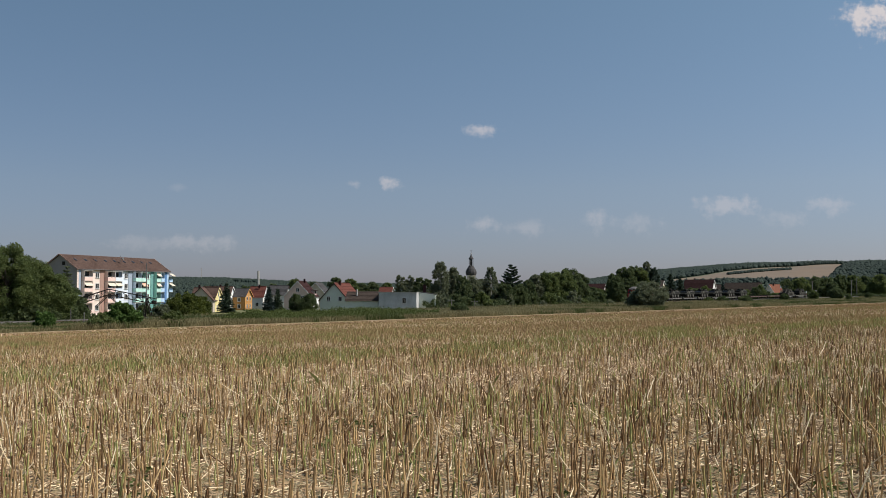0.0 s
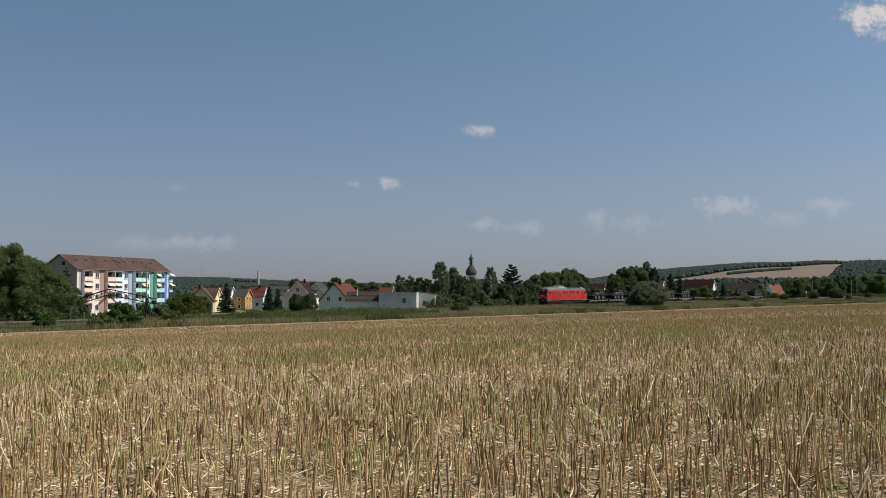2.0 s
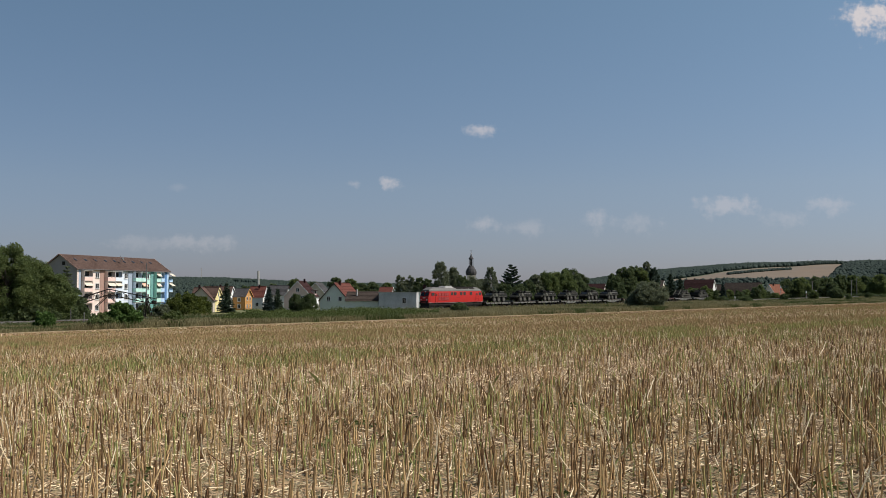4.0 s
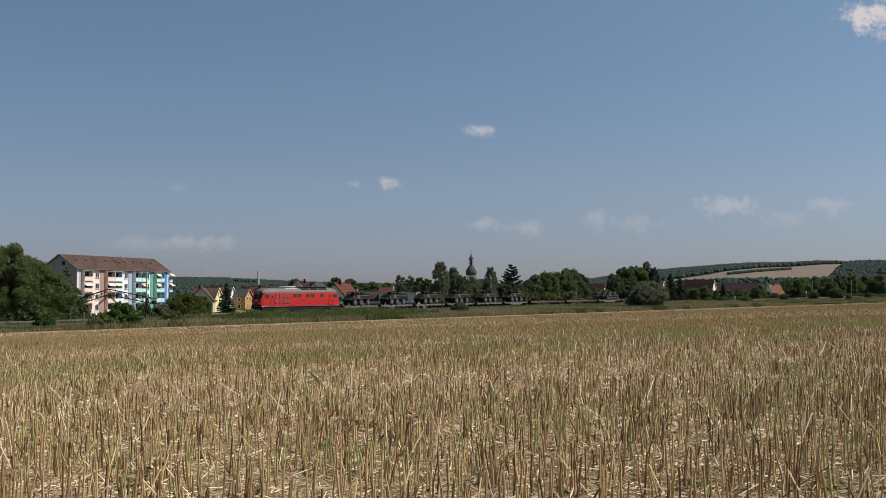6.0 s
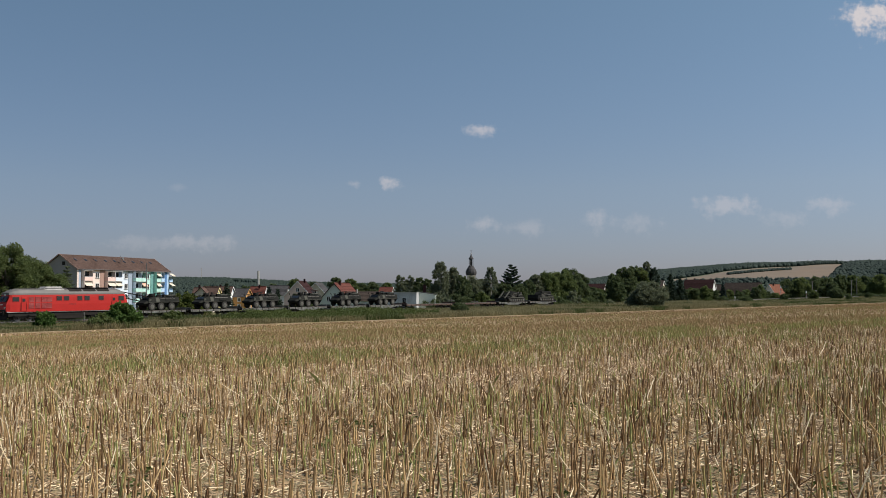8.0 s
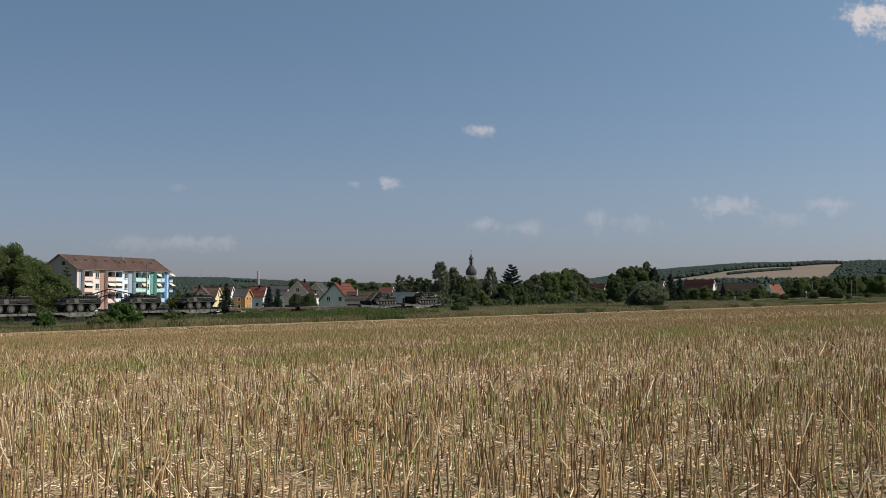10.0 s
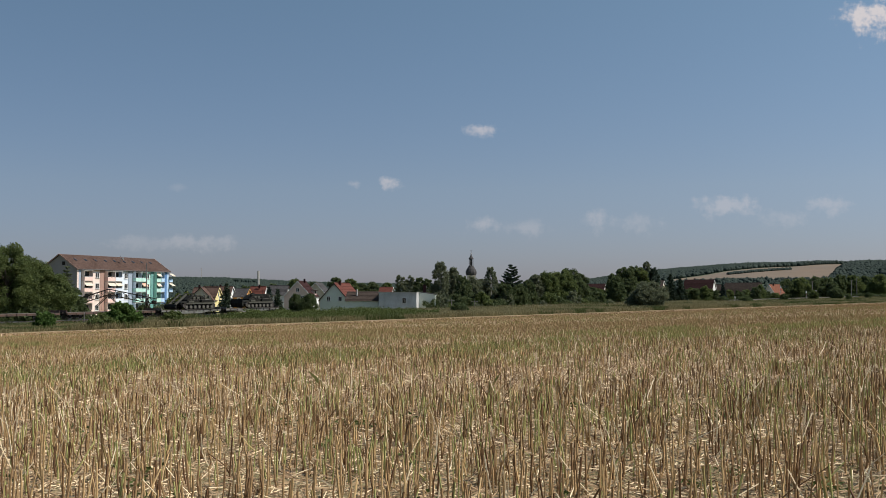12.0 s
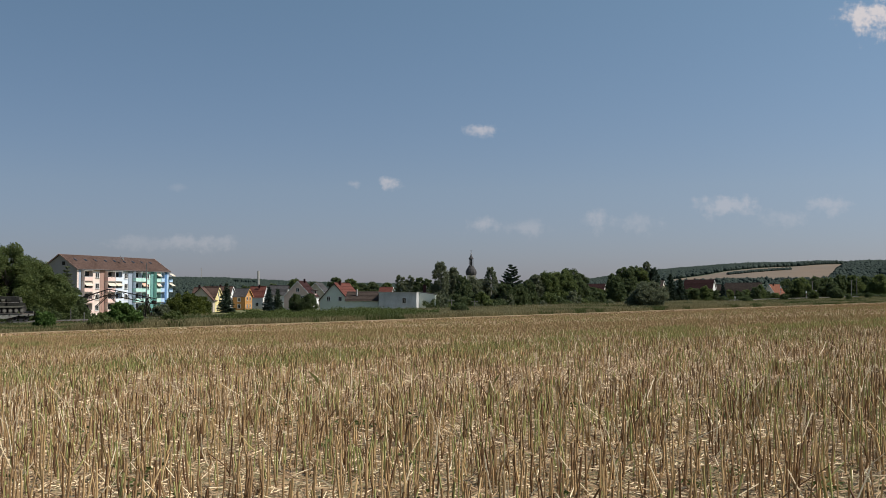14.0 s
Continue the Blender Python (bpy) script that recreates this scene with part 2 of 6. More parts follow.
def profile(bm, pts, x0, x1, axis="x"):
    """A prism: the outline pts (two coordinates each) drawn out along one axis."""
    def v(p, t):
        return {"x": (t, p[0], p[1]), "y": (p[0], t, p[1]), "z": (p[0], p[1], t)}[axis]
    a = [bm.verts.new(v(p, x0)) for p in pts]
    b = [bm.verts.new(v(p, x1)) for p in pts]
    n = len(pts)
    bm.faces.new(a)
    bm.faces.new(b[::-1])
    for i in range(n):
        bm.faces.new((a[i], b[i], b[(i + 1) % n], a[(i + 1) % n]))
    bmesh.ops.recalc_face_normals(bm, faces=bm.faces)
    return bm


def loft(bm, rings):
    """Skins a row of closed rings with equal numbers of points and caps the ends."""
    rs = [[bm.verts.new(p) for p in r] for r in rings]
    n = len(rs[0])
    for a, b in zip(rs, rs[1:]):
        for i in range(n):
            bm.faces.new((a[i], a[(i + 1) % n], b[(i + 1) % n], b[i]))
    bm.faces.new(rs[0][::-1])
    bm.faces.new(rs[-1])
    bmesh.ops.recalc_face_normals(bm, faces=bm.faces)
    return bm


B = bmesh.new


def courses(bm, a, b, n, t0, t1, axis):
    """A roof slope from a (ridge) to b (eave) with n overlapping courses of tiles, drawn out along one axis."""
    a, b = Vector(a), Vector(b)
    d = (b - a).normalized()
    up = Vector((-d.y, d.x)) if d.x > 0 else Vector((d.y, -d.x))
    pts = []
    for i in range(n):
        pts.append(tuple(a.lerp(b, i / n) + up * 0.05))
        pts.append(tuple(a.lerp(b, (i + 0.98) / n) + up * 0.11))
    pts += [tuple(b - up * 0.04), tuple(a - up * 0.04)]
    return profile(bm, pts, t0, t1, axis)


# ---- the lie of the land ----
TX, TY = 0.627, 0.779                     # the railway runs this way, away to the east
GRADE = 0.008                             # the whole valley floor rises gently northwards
TRACK0 = 225.2                            # its middle line: Y = 225.2 + 1.2425 X


def track_off(x, y):
    """Distance behind the middle of the track (negative on the field's side)."""
    return (y - TRACK0 - 1.2425 * x) * TX


def smooth(a, b, t):
    t = min(1.0, max(0.0, (t - a) / (b - a)))
    return t * t * (3 - 2 * t)


RIDGE = ((-0.80, 15), (-0.27, 15), (-0.22, 14), (-0.18, 9), (-0.14, 4), (-0.08, 0), (-0.04, -2), (0.12, 0), (0.165, 16), (0.215, 31), (0.24, 37), (0.26, 40), (0.285, 45), (0.315, 48), (0.352, 48), (0.38, 51), (0.45, 52), (0.80, 54))


def ridge_height(b):
    for (b0, h0), (b1, h1) in zip(RIDGE, RIDGE[1:]):
        if b0 <= b <= b1:
            return h0 + (h1 - h0) * (b - b0) / (b1 - b0)
    return 14.0 if b < 0 else 62.0


def ground(x, y):
    field = 4.75 + 0.0278 * x - 0.0269 * y
    d = track_off(x, y)
    near = max(field, 0.0) if d < 0 else 0.0
    if field < 0.6 and d < 0:
        near = 0.3 * smooth(-0.6, 0.6, field) + max(field - 0.3, 0) if field > -0.6 else 0.0
    bank = 0.15 * smooth(-5.5, -2.6, d) * (1 - smooth(2.6, 5.5, d))
    z = near + bank - 2.0 * smooth(4.0, 22.0, d)
    if d > 100:
        r = math.hypot(x, y)
        b = x / max(y, 1.0) if y > 0 else (0.8 if x > 0 else -0.8)
        h = ridge_height(max(-0.8, min(0.8, b)))
        z += (h + 2) * smooth(600, 2500, r) + 2.5 * noise.noise((x / 300, y / 300, 0)) * smooth(500, 1200, r)
        z -= 6.0 * smooth(450, 700, r) * (1 - smooth(700, 1500, r)) * (1 if b < 0.1 else 0.3)
    return z + GRADE * max(y, 0.0) + 0.03 * noise.noise((x / 3, y / 3, 4.0))


def site(b, y, dz=0.0):
    """A place on the ground from its bearing (tangent) and distance."""
    return b * y, y, ground(b * y, y) + dz


def ground_material():
    m = paint("ground_soil", (0.215, 0.139, 0.081), (0.095, 0.062, 0.037), rough=0.95, scale=0.25, bump=0.5, bump_scale=9, amount=1.0)
    nt = m.node_tree
    b = nt.nodes["Principled BSDF"]
    soil = b.inputs["Base Color"].links[0].from_socket
    geo = nt.nodes.new("ShaderNodeNewGeometry")
    sep = nt.nodes.new("ShaderNodeSeparateXYZ")
    nt.links.new(geo.outputs["Position"], sep.inputs[0])

    def mth(kind, a, c, d=None):
        n = nt.nodes.new("ShaderNodeMath")
        n.operation = kind
        for i, v in enumerate((a, c, d)):
            if v is None:
                continue
            if isinstance(v, (int, float)):
                n.inputs[i].default_value = v
            else:
                nt.links.new(v, n.inputs[i])
        return n.outputs[0]

    def blend(f, a, c):
        n = nt.nodes.new("ShaderNodeMix")
        n.data_type = "RGBA"
        nt.links.new(f, n.inputs["Factor"])
        for s, v in (("A", a), ("B", c)):
            if isinstance(v, tuple):
                n.inputs[s].default_value = v
            else:
                nt.links.new(v, n.inputs[s])
        return n.outputs["Result"]

    def ns(scale, detail=4):
        n = nt.nodes.new("ShaderNodeTexNoise")
        n.inputs["Scale"].default_value, n.inputs["Detail"].default_value = scale, detail
        nt.links.new(geo.outputs["Position"], n.inputs["Vector"])
        return n.outputs["Fac"]

    def step(v, lo, hi):
        n = nt.nodes.new("ShaderNodeMapRange")
        nt.links.new(v, n.inputs[0])
        n.inputs[1].default_value, n.inputs[2].default_value = lo, hi
        return n.outputs[0]

    # the stubble field ends where its slope meets the flat land
    edge = mth("MULTIPLY_ADD", sep.outputs[0], 0.0278, mth("MULTIPLY_ADD", sep.outputs[1], -0.0269, 4.75))
    edge = mth("ADD", edge, mth("MULTIPLY", ns(0.25), 0.06))
    off = step(mth("MULTIPLY", edge, -1.0), -0.05, 0.03)
    straw = blend(step(ns(34, 9), 0.46, 0.56), blend(step(ns(3.0, 6), 0.42, 0.62), soil, (0.26, 0.176, 0.098, 1)), (0.39, 0.276, 0.150, 1))
    straw = blend(mth("MULTIPLY", step(ns(0.10, 3), 0.50, 0.68), 0.5), straw, (0.19, 0.19, 0.075, 1))
    # pale straw left in rows along the way the field was cut
    row = mth("MULTIPLY_ADD", sep.outputs[0], -1.033, sep.outputs[1])
    row = mth("ADD", row, mth("MULTIPLY", ns(0.12), 5.0))
    for mid_row, wide in ((146.0, 2.6), (19.0, 1.7), (112.0, 1.5)):
        near_row = step(mth("MULTIPLY", mth("ABSOLUTE", mth("SUBTRACT", row, mid_row), 0.0), -1.0), -wide, -wide * 0.3)
        straw = blend(mth("MULTIPLY", near_row, 0.35), straw, (0.50, 0.39, 0.25, 1))
    grass = blend(step(ns(0.22, 5), 0.38, 0.62), (0.095, 0.11, 0.038, 1), (0.17, 0.15, 0.065, 1))
    # far country: patches of wood, meadow and harvested fields
    far = blend(step(ns(0.0045, 2), 0.56, 0.60), (0.050, 0.072, 0.032, 1), (0.085, 0.11, 0.045, 1))
    # one harvested field rises across the eastern hill, a meadow lies on the western one
    bear = mth("DIVIDE", sep.outputs[0], mth("MAXIMUM", sep.outputs[1], 1.0))
    upper = mth("SUBTRACT", mth("MULTIPLY_ADD", bear, 4800.0, 1640 - 4800 * 0.284), sep.outputs[1])
    hill = mth("MULTIPLY", step(upper, 0, 20), step(sep.outputs[1], 1230, 1260))
    hill = mth("MULTIPLY", hill, mth("MULTIPLY", step(bear, 0.205, 0.209), step(mth("SUBTRACT", mth("MULTIPLY_ADD", sep.outputs[1], 0.000029, 0.356), bear), 0.0, 0.003)))
    far = blend(hill, far, blend(step(ns(0.012, 3), 0.4, 0.6), (0.180, 0.130, 0.086, 1), (0.150, 0.115, 0.080, 1)))
    mead = mth("MULTIPLY", step(bear, -0.217, -0.212), step(mth("MULTIPLY", bear, -1.0), 0.186, 0.190))
    far = blend(mead, far, (0.10, 0.135, 0.065, 1))
    grass = blend(step(sep.outputs[1], 520, 640), grass, far)
    nt.links.new(blend(off, straw, grass), b.inputs["Base Color"])
    return m


def build_ground():
    radii = [0.0] + list(np.geomspace(0.8, 60, 60)) + list(np.arange(62, 420, 3.0)) + list(np.geomspace(425, 4800, 70))
    front = list(np.radians(np.arange(-34, 34.01, 0.35)))
    back = list(np.radians(np.arange(40, 321, 6.0)))
    ang = front + back
    verts, faces = [(0, 0, ground(0, 0))], []
    for r in radii[1:]:
        for a in ang:
            x, y = r * math.sin(a), r * math.cos(a)
            verts.append((x, y, ground(x, y)))
    n = len(ang)
    for j in range(n):
        faces.append((0, 1 + (j + 1) % n, 1 + j))
    for i in range(len(radii) - 2):
        o = 1 + i * n
        for j in range(n):
            k = (j + 1) % n
            faces.append((o + j, o + k, o + n + k, o + n + j))
    ob = sheet("ground", verts, faces, [ground_material()], smooth=True)
    # face upwards
    if ob.data.polygons[5].normal.z < 0:
        ob.data.flip_normals()
    tagged(ob, "harvested rapeseed field sloping down to grassy flat land and hills", "ground", kind="structure")


build_ground()


# ---- railway line ----
def on_track(s):
    """A point of the track's middle line, s metres along it from X = 0."""
    return TX * s, TRACK0 + TY * s


YAW = math.degrees(math.atan2(TY, TX))
TILT = math.degrees(math.atan(GRADE * TY))   # the line climbs to the east


def build_track():
    t = thing("railway_track", "single railway track on grey ballast and wooden sleepers", "railway track", pose(*on_track(0), GRADE * TRACK0 - 0.4, 0, -TILT, YAW), kind="structure")
    bm = B()
    profile(bm, [(-2.7, 0.0), (-1.7, 0.72), (1.7, 0.72), (2.7, 0.0)], -230, 420)
    part("ballast", bm, BALLAST, t)
    for y in (-0.75, 0.75):
        bm = B()
        profile(bm, [(y - 0.07, 0.84), (y - 0.07, 0.86), (y - 0.015, 0.88), (y - 0.035, 0.96), (y - 0.035, 1.0), (y + 0.035, 1.0), (y + 0.035, 0.96), (y + 0.015, 0.88), (y + 0.07, 0.86), (y + 0.07, 0.84)], -230, 420)
        part("rail", bm, STEEL, t)
    me = None
    for i in range(290):
        x = -95 + i * 0.65
        if me is None:
            bm = box(B(), 0, 0, 0, 0.26, 2.5, 0.16, bev=0.02)
            ob = part("sleeper", bm, RUST, t, m=pose(x, 0, 0.77))
            me = ob.data
        else:
            ob = new("sleeper", me)
            ob.parent, ob.matrix_basis = t, pose(x, 0, 0.77)


build_track()


# ---- the train ----
def wheelset(bm_w, x, r, gauge=0.75):
    for y in (-gauge, gauge):
        rod(bm_w, (x, y - 0.07, r), (x, y + 0.07, r), r, 16)
    rod(bm_w, (x, -gauge, r), (x, gauge, r), 0.08, 6)


def bogie(parent, x, axles, r, half, wide=1.05):
    bm = B()
    for y in (-wide, wide):
        box(bm, x, y, r + 0.12, half * 2, 0.14, 0.26, bev=0.03)
        for a in axles:
            box(bm, x + a, y, r, 0.34, 0.22, 0.36, bev=0.04)
            rod(bm, (x + a + 0.3, y, r + 0.05), (x + a + 0.3, y, r + 0.42), 0.09, 6)
    box(bm, x, 0, r + 0.14, 0.5, wide * 2, 0.24)
    f = part("bogie", bm, BLACK, parent)
    for a in axles:
        bm = B()
        wheelset(bm, x + a, r)
        part("wheelset", bm, STEEL, f)


def buffers(parent, x, sgn, z=1.05):
    for y in (-0.875, 0.875):
        bm = B()
        rod(bm, (x, y, z), (x + sgn * 0.42, y, z), 0.11, 8)
        rod(bm, (x + sgn * 0.40, y, z), (x + sgn * 0.46, y, z), 0.23, 12)
        part("buffer", bm, BLACK, parent)


def locomotive():
    t = thing("locomotive", "bright red six-axle diesel locomotive with a grey roof", "locomotive", pose(0, 0, 0))

    def ring(x, w, lean=0.0):
        """A body section; the nose leans back above the waist."""
        return [(x, -w, 1.12), (x + 0.04 * (lean > 0), -w * 1.02, 2.2), (x - lean * 0.8, -w * 1.0, 3.2), (x - lean, -w * 0.975, 3.62),
                (x - lean, w * 0.975, 3.62), (x - lean * 0.8, w * 1.0, 3.2), (x + 0.04 * (lean > 0), w * 1.02, 2.2), (x, w, 1.12)]

    def back(x, w, lean):
        return [(-p[0], p[1], p[2]) for p in ring(x, w, lean)]
    bm = B()
    loft(bm, [back(10.1, 1.22, 0.55), back(9.55, 1.42, 0.25), back(8.6, 1.46, 0.0), ring(8.6, 1.46), ring(9.55, 1.42, 0.25), ring(10.1, 1.22, 0.55)])
    body = part("body", bm, RED, t)

    def cap(x, w, top):
        return [(x, -w, 3.62), (x, -w * 0.97, 3.80), (x, -w * 0.82, 3.80 + top * 0.62), (x, -w * 0.5, 3.80 + top * 0.94), (x, 0, 3.80 + top),
                (x, w * 0.5, 3.80 + top * 0.94), (x, w * 0.82, 3.80 + top * 0.62), (x, w * 0.97, 3.80), (x, w, 3.62)]
    bm = B()
    loft(bm, [cap(-9.62, 1.12, 0.10), cap(-9.0, 1.34, 0.36), cap(-8.2, 1.43, 0.56), cap(8.2, 1.43, 0.56), cap(9.0, 1.34, 0.36), cap(9.62, 1.12, 0.10)])
    roof = part("roof", bm, ROOF_GREY, t, "dull grey curved roof")
    bm = B()
    loft(bm, [[(x, y, 4.2 + h * k) for y, k in ((-1.05, 0.0), (-0.85, 1.0), (0.85, 1.0), (1.05, 0.0))] for x, h in ((4.2, 0.05), (3.6, 0.40), (1.3, 0.40), (0.8, 0.05))])
    part("exhaust_hood", bm, SKIRT_GREY, roof)
    for x0 in (-0.9, -3.3, -5.7):
        bm = box(B(), x0, 0, 4.36, 2.2, 1.9, 0.14, bev=0.05)
        for k in range(8):
            box(bm, x0 - 0.9 + k * 0.26, 0, 4.45, 0.05, 1.7, 0.05)
        part("cooling_grille", bm, BLACK, roof)
    for sy in (-1, 1):
        for x0 in (-0.9, -3.3, -5.7):
            part("roof_panel", box(B(), x0, sy * 1.10, 4.17, 2.1, 0.50, 0.06, rot=Matrix.Rotation(-sy * 0.55, 4, "X"), bev=0.02), BLACK, roof)
    for y in (-1.0, 1.0):
        bm = rod(B(), (-6.8, y, 4.42), (7.4, y, 4.42), 0.035)
        part("roof_rail", bm, BLACK, roof)
    bm = box(B(), 8.6, 0.35, 4.28, 0.5, 0.10, 0.10)
    part("horn", bm, STEEL, roof)
    # frame skirt and underframe
    bm = box(B(), 0, 0, 1.09, 20.0, 2.84, 0.14, bev=0.02)
    part("skirt", bm, SKIRT_GREY, t, "pale grey stripe along the sill")
    bm = box(B(), 0, 0, 0.86, 19.6, 2.5, 0.34, bev=0.05)
    part("underframe", bm, BLACK, t)
    bm = box(B(), 0, 0, 0.56, 4.6, 2.5, 0.74, bev=0.12)
    part("fuel_tank", bm, BLACK, t)
    for sx in (6.3, -6.3):
        bogie(t, sx, (-1.85, 0, 1.85), 0.525, 2.7)
    for s in (1, -1):
        buffers(t, s * 9.95, s)
        bm = B()
        loft(bm, [[(s * 10.0, -1.35, 0.75), (s * 10.0, 1.35, 0.75), (s * 10.0, 1.35, 0.25), (s * 10.0, -1.35, 0.25)],
                  [(s * 10.35, -0.5, 0.75), (s * 10.35, 0.5, 0.75), (s * 10.5, 0.5, 0.22), (s * 10.5, -0.5, 0.22)]])
        part("snowplough", bm, BLACK, t)
        # cab front
        bm = B()
        for y in (-0.58, 0.58):
            v = [bm.verts.new(p) for p in ((s * 10.09, y - 0.50, 2.62), (s * 10.09, y + 0.50, 2.62), (s * 9.69, y + 0.46, 3.42), (s * 9.69, y - 0.46, 3.42))]
            bm.faces.new(v)
        bmesh.ops.solidify(bm, geom=bm.faces[:], thickness=0.05)
        part("windscreen", bm, GLASS, body)
        for y in (-0.85, 0.85):
            bm = rod(B(), (s * 10.05, y, 1.75), (s * 10.2, y, 1.75), 0.13, 12)
            part("headlight", bm, LAMP_GLASS, body)
        bm = rod(B(), (s * 9.50, 0, 3.60), (s * 9.72, 0, 3.60), 0.13, 12)
        part("headlight", bm, LAMP_GLASS, body)
        bm = box(B(), s * 10.14, 0, 2.2, 0.03, 0.7, 0.16)
        part("front_plate", bm, WHITE_PAINT, body)
        bm = box(B(), s * 10.13, 0, 1.32, 0.06, 2.3, 0.26, bev=0.02)
        part("buffer_beam_panel", bm, BLACK, body)
    for sy in (1, -1):
        # side windows, doors and grilles (metres behind the nose)
        for s0, w, h, z in ((1.35, 0.95, 0.62, 2.98), (8.2, 0.8, 0.62, 3.06), (9.4, 0.8, 0.62, 3.06), (11.6, 0.8, 0.62, 3.06), (12.85, 0.8, 0.62, 3.06), (15.3, 0.8, 0.62, 3.06), (18.85, 0.95, 0.62, 2.98)):
            bm = box(B(), 10.1 - s0, sy * 1.485, z, w + 0.14, 0.05, h + 0.14, bev=0.02)
            fr = part("window_frame", bm, RED_DIRTY, body)
            bm = box(B(), 10.1 - s0, sy * 1.50, z, w, 0.05, h, bev=0.015)
            part("pane", bm, GLASS, fr)
        for s0 in (2.55, 17.55):
            bm = box(B(), 10.1 - s0, sy * 1.487, 2.25, 0.72, 0.05, 2.05, bev=0.02)
            d = part("cab_door", bm, RED, body)
            for k in (-0.42, 0.42):
                bm = rod(B(), (10.1 - s0 + k, sy * 1.56, 1.2), (10.1 - s0 + k, sy * 1.56, 2.5), 0.025)
                part("grab_rail", bm, BLACK, d)
            bm = box(B(), 10.1 - s0, sy * 1.52, 2.85, 0.45, 0.03, 0.45)
            part("pane", bm, GLASS, d)
        for s0 in (3.75, 4.75, 5.75, 6.6):
            for z in (1.98, 2.92):
                bm = box(B(), 10.1 - s0, sy * 1.488, z, 0.82, 0.05, 0.78)
                for k in range(6):
                    box(bm, 10.1 - s0, sy * 1.51, z - 0.32 + k * 0.13, 0.76, 0.04, 0.05, rot=Matrix.Rotation(sy * 0.5, 4, "X"))
                part("grille", bm, RED_DIRTY, body)
        bm = B()
        for k in range(5):
            box(bm, -0.75 + k * 0.22, sy * 1.493, 2.18, 0.14, 0.02, 0.24)
        part("side_marking", bm, RED_DIRTY, body)
        for x in (8.9, -8.9, 6.6, -6.6):
            for z in (0.55, 0.85):
                part("step", box(B(), x, sy * 1.40, z, 0.4, 0.10, 0.05), BLACK, t)
    # the body rides high over its bogies, under a tall roof
    for ob in t.children_recursive:
        for v in ob.data.vertices:
            v.co.z += 0.30 * smooth(0.70, 1.05, v.co.z) + 0.25 * max(0.0, v.co.z - 3.62)
    return t


def flat_wagon(length, worn, belly, brown=False):
    """A four-axle flat wagon, origin on the rails in its middle."""
    h = length / 2 - 0.55
    t = thing("flat_wagon", worn, "railway wagon", pose(0, 0, 0), "flat wagons of the train")
    bm = box(B(), 0, 0, 1.06, h * 2, 2.9, 0.10)
    deck = part("deck", bm, DECK, t, "weathered timber deck")
    bm = B()
    n = int(h * 2 / 0.45)
    for i in range(n):
        box(bm, -h + (i + 0.5) * h * 2 / n, 0, 1.125, h * 2 / n - 0.03, 2.8, 0.05)
    part("floor_plank", bm, DECK, deck)
    for y in (-1.42, 1.42):
        bm = B()
        if belly:
            profile(bm, [(-h, 1.10), (h, 1.10), (h, 0.86), (h * 0.62, 0.84), (h * 0.34, 0.50), (-h * 0.34, 0.50), (-h * 0.62, 0.84), (-h, 0.86)], y - 0.05, y + 0.05, "y")
        else:
            profile(bm, [(-h, 1.10), (h, 1.10), (h, 0.80), (-h, 0.80)], y - 0.05, y + 0.05, "y")
        sill = part("side_sill", bm, WAGON_BROWN if brown else WAGON, t)
        for i in range(int(length / 1.5)):
            bm = box(B(), -h + 0.8 + i * 1.5, y * 1.045, 0.96, 0.10, 0.08, 0.30)
            part("stake_pocket", bm, BLACK, sill)
    bm = box(B(), 0, 0, 0.92, h * 2, 0.5, 0.30)
    for x in (-h + 0.1, h - 0.1):
        box(bm, x, 0, 0.98, 0.2, 2.8, 0.34)
    part("centre_beam", bm, BLACK, t)
    for s in (-1, 1):
        buffers(t, s * h, s)
        bogie(t, s * (h - 1.75), (-0.9, 0.9), 0.42, 1.35, 1.0)
        bm = box(B(), s * (h - 0.05), 0, 1.32, 0.08, 2.8, 0.38)
        part("end_board", bm, WAGON_BROWN if brown else WAGON, t)
    return t


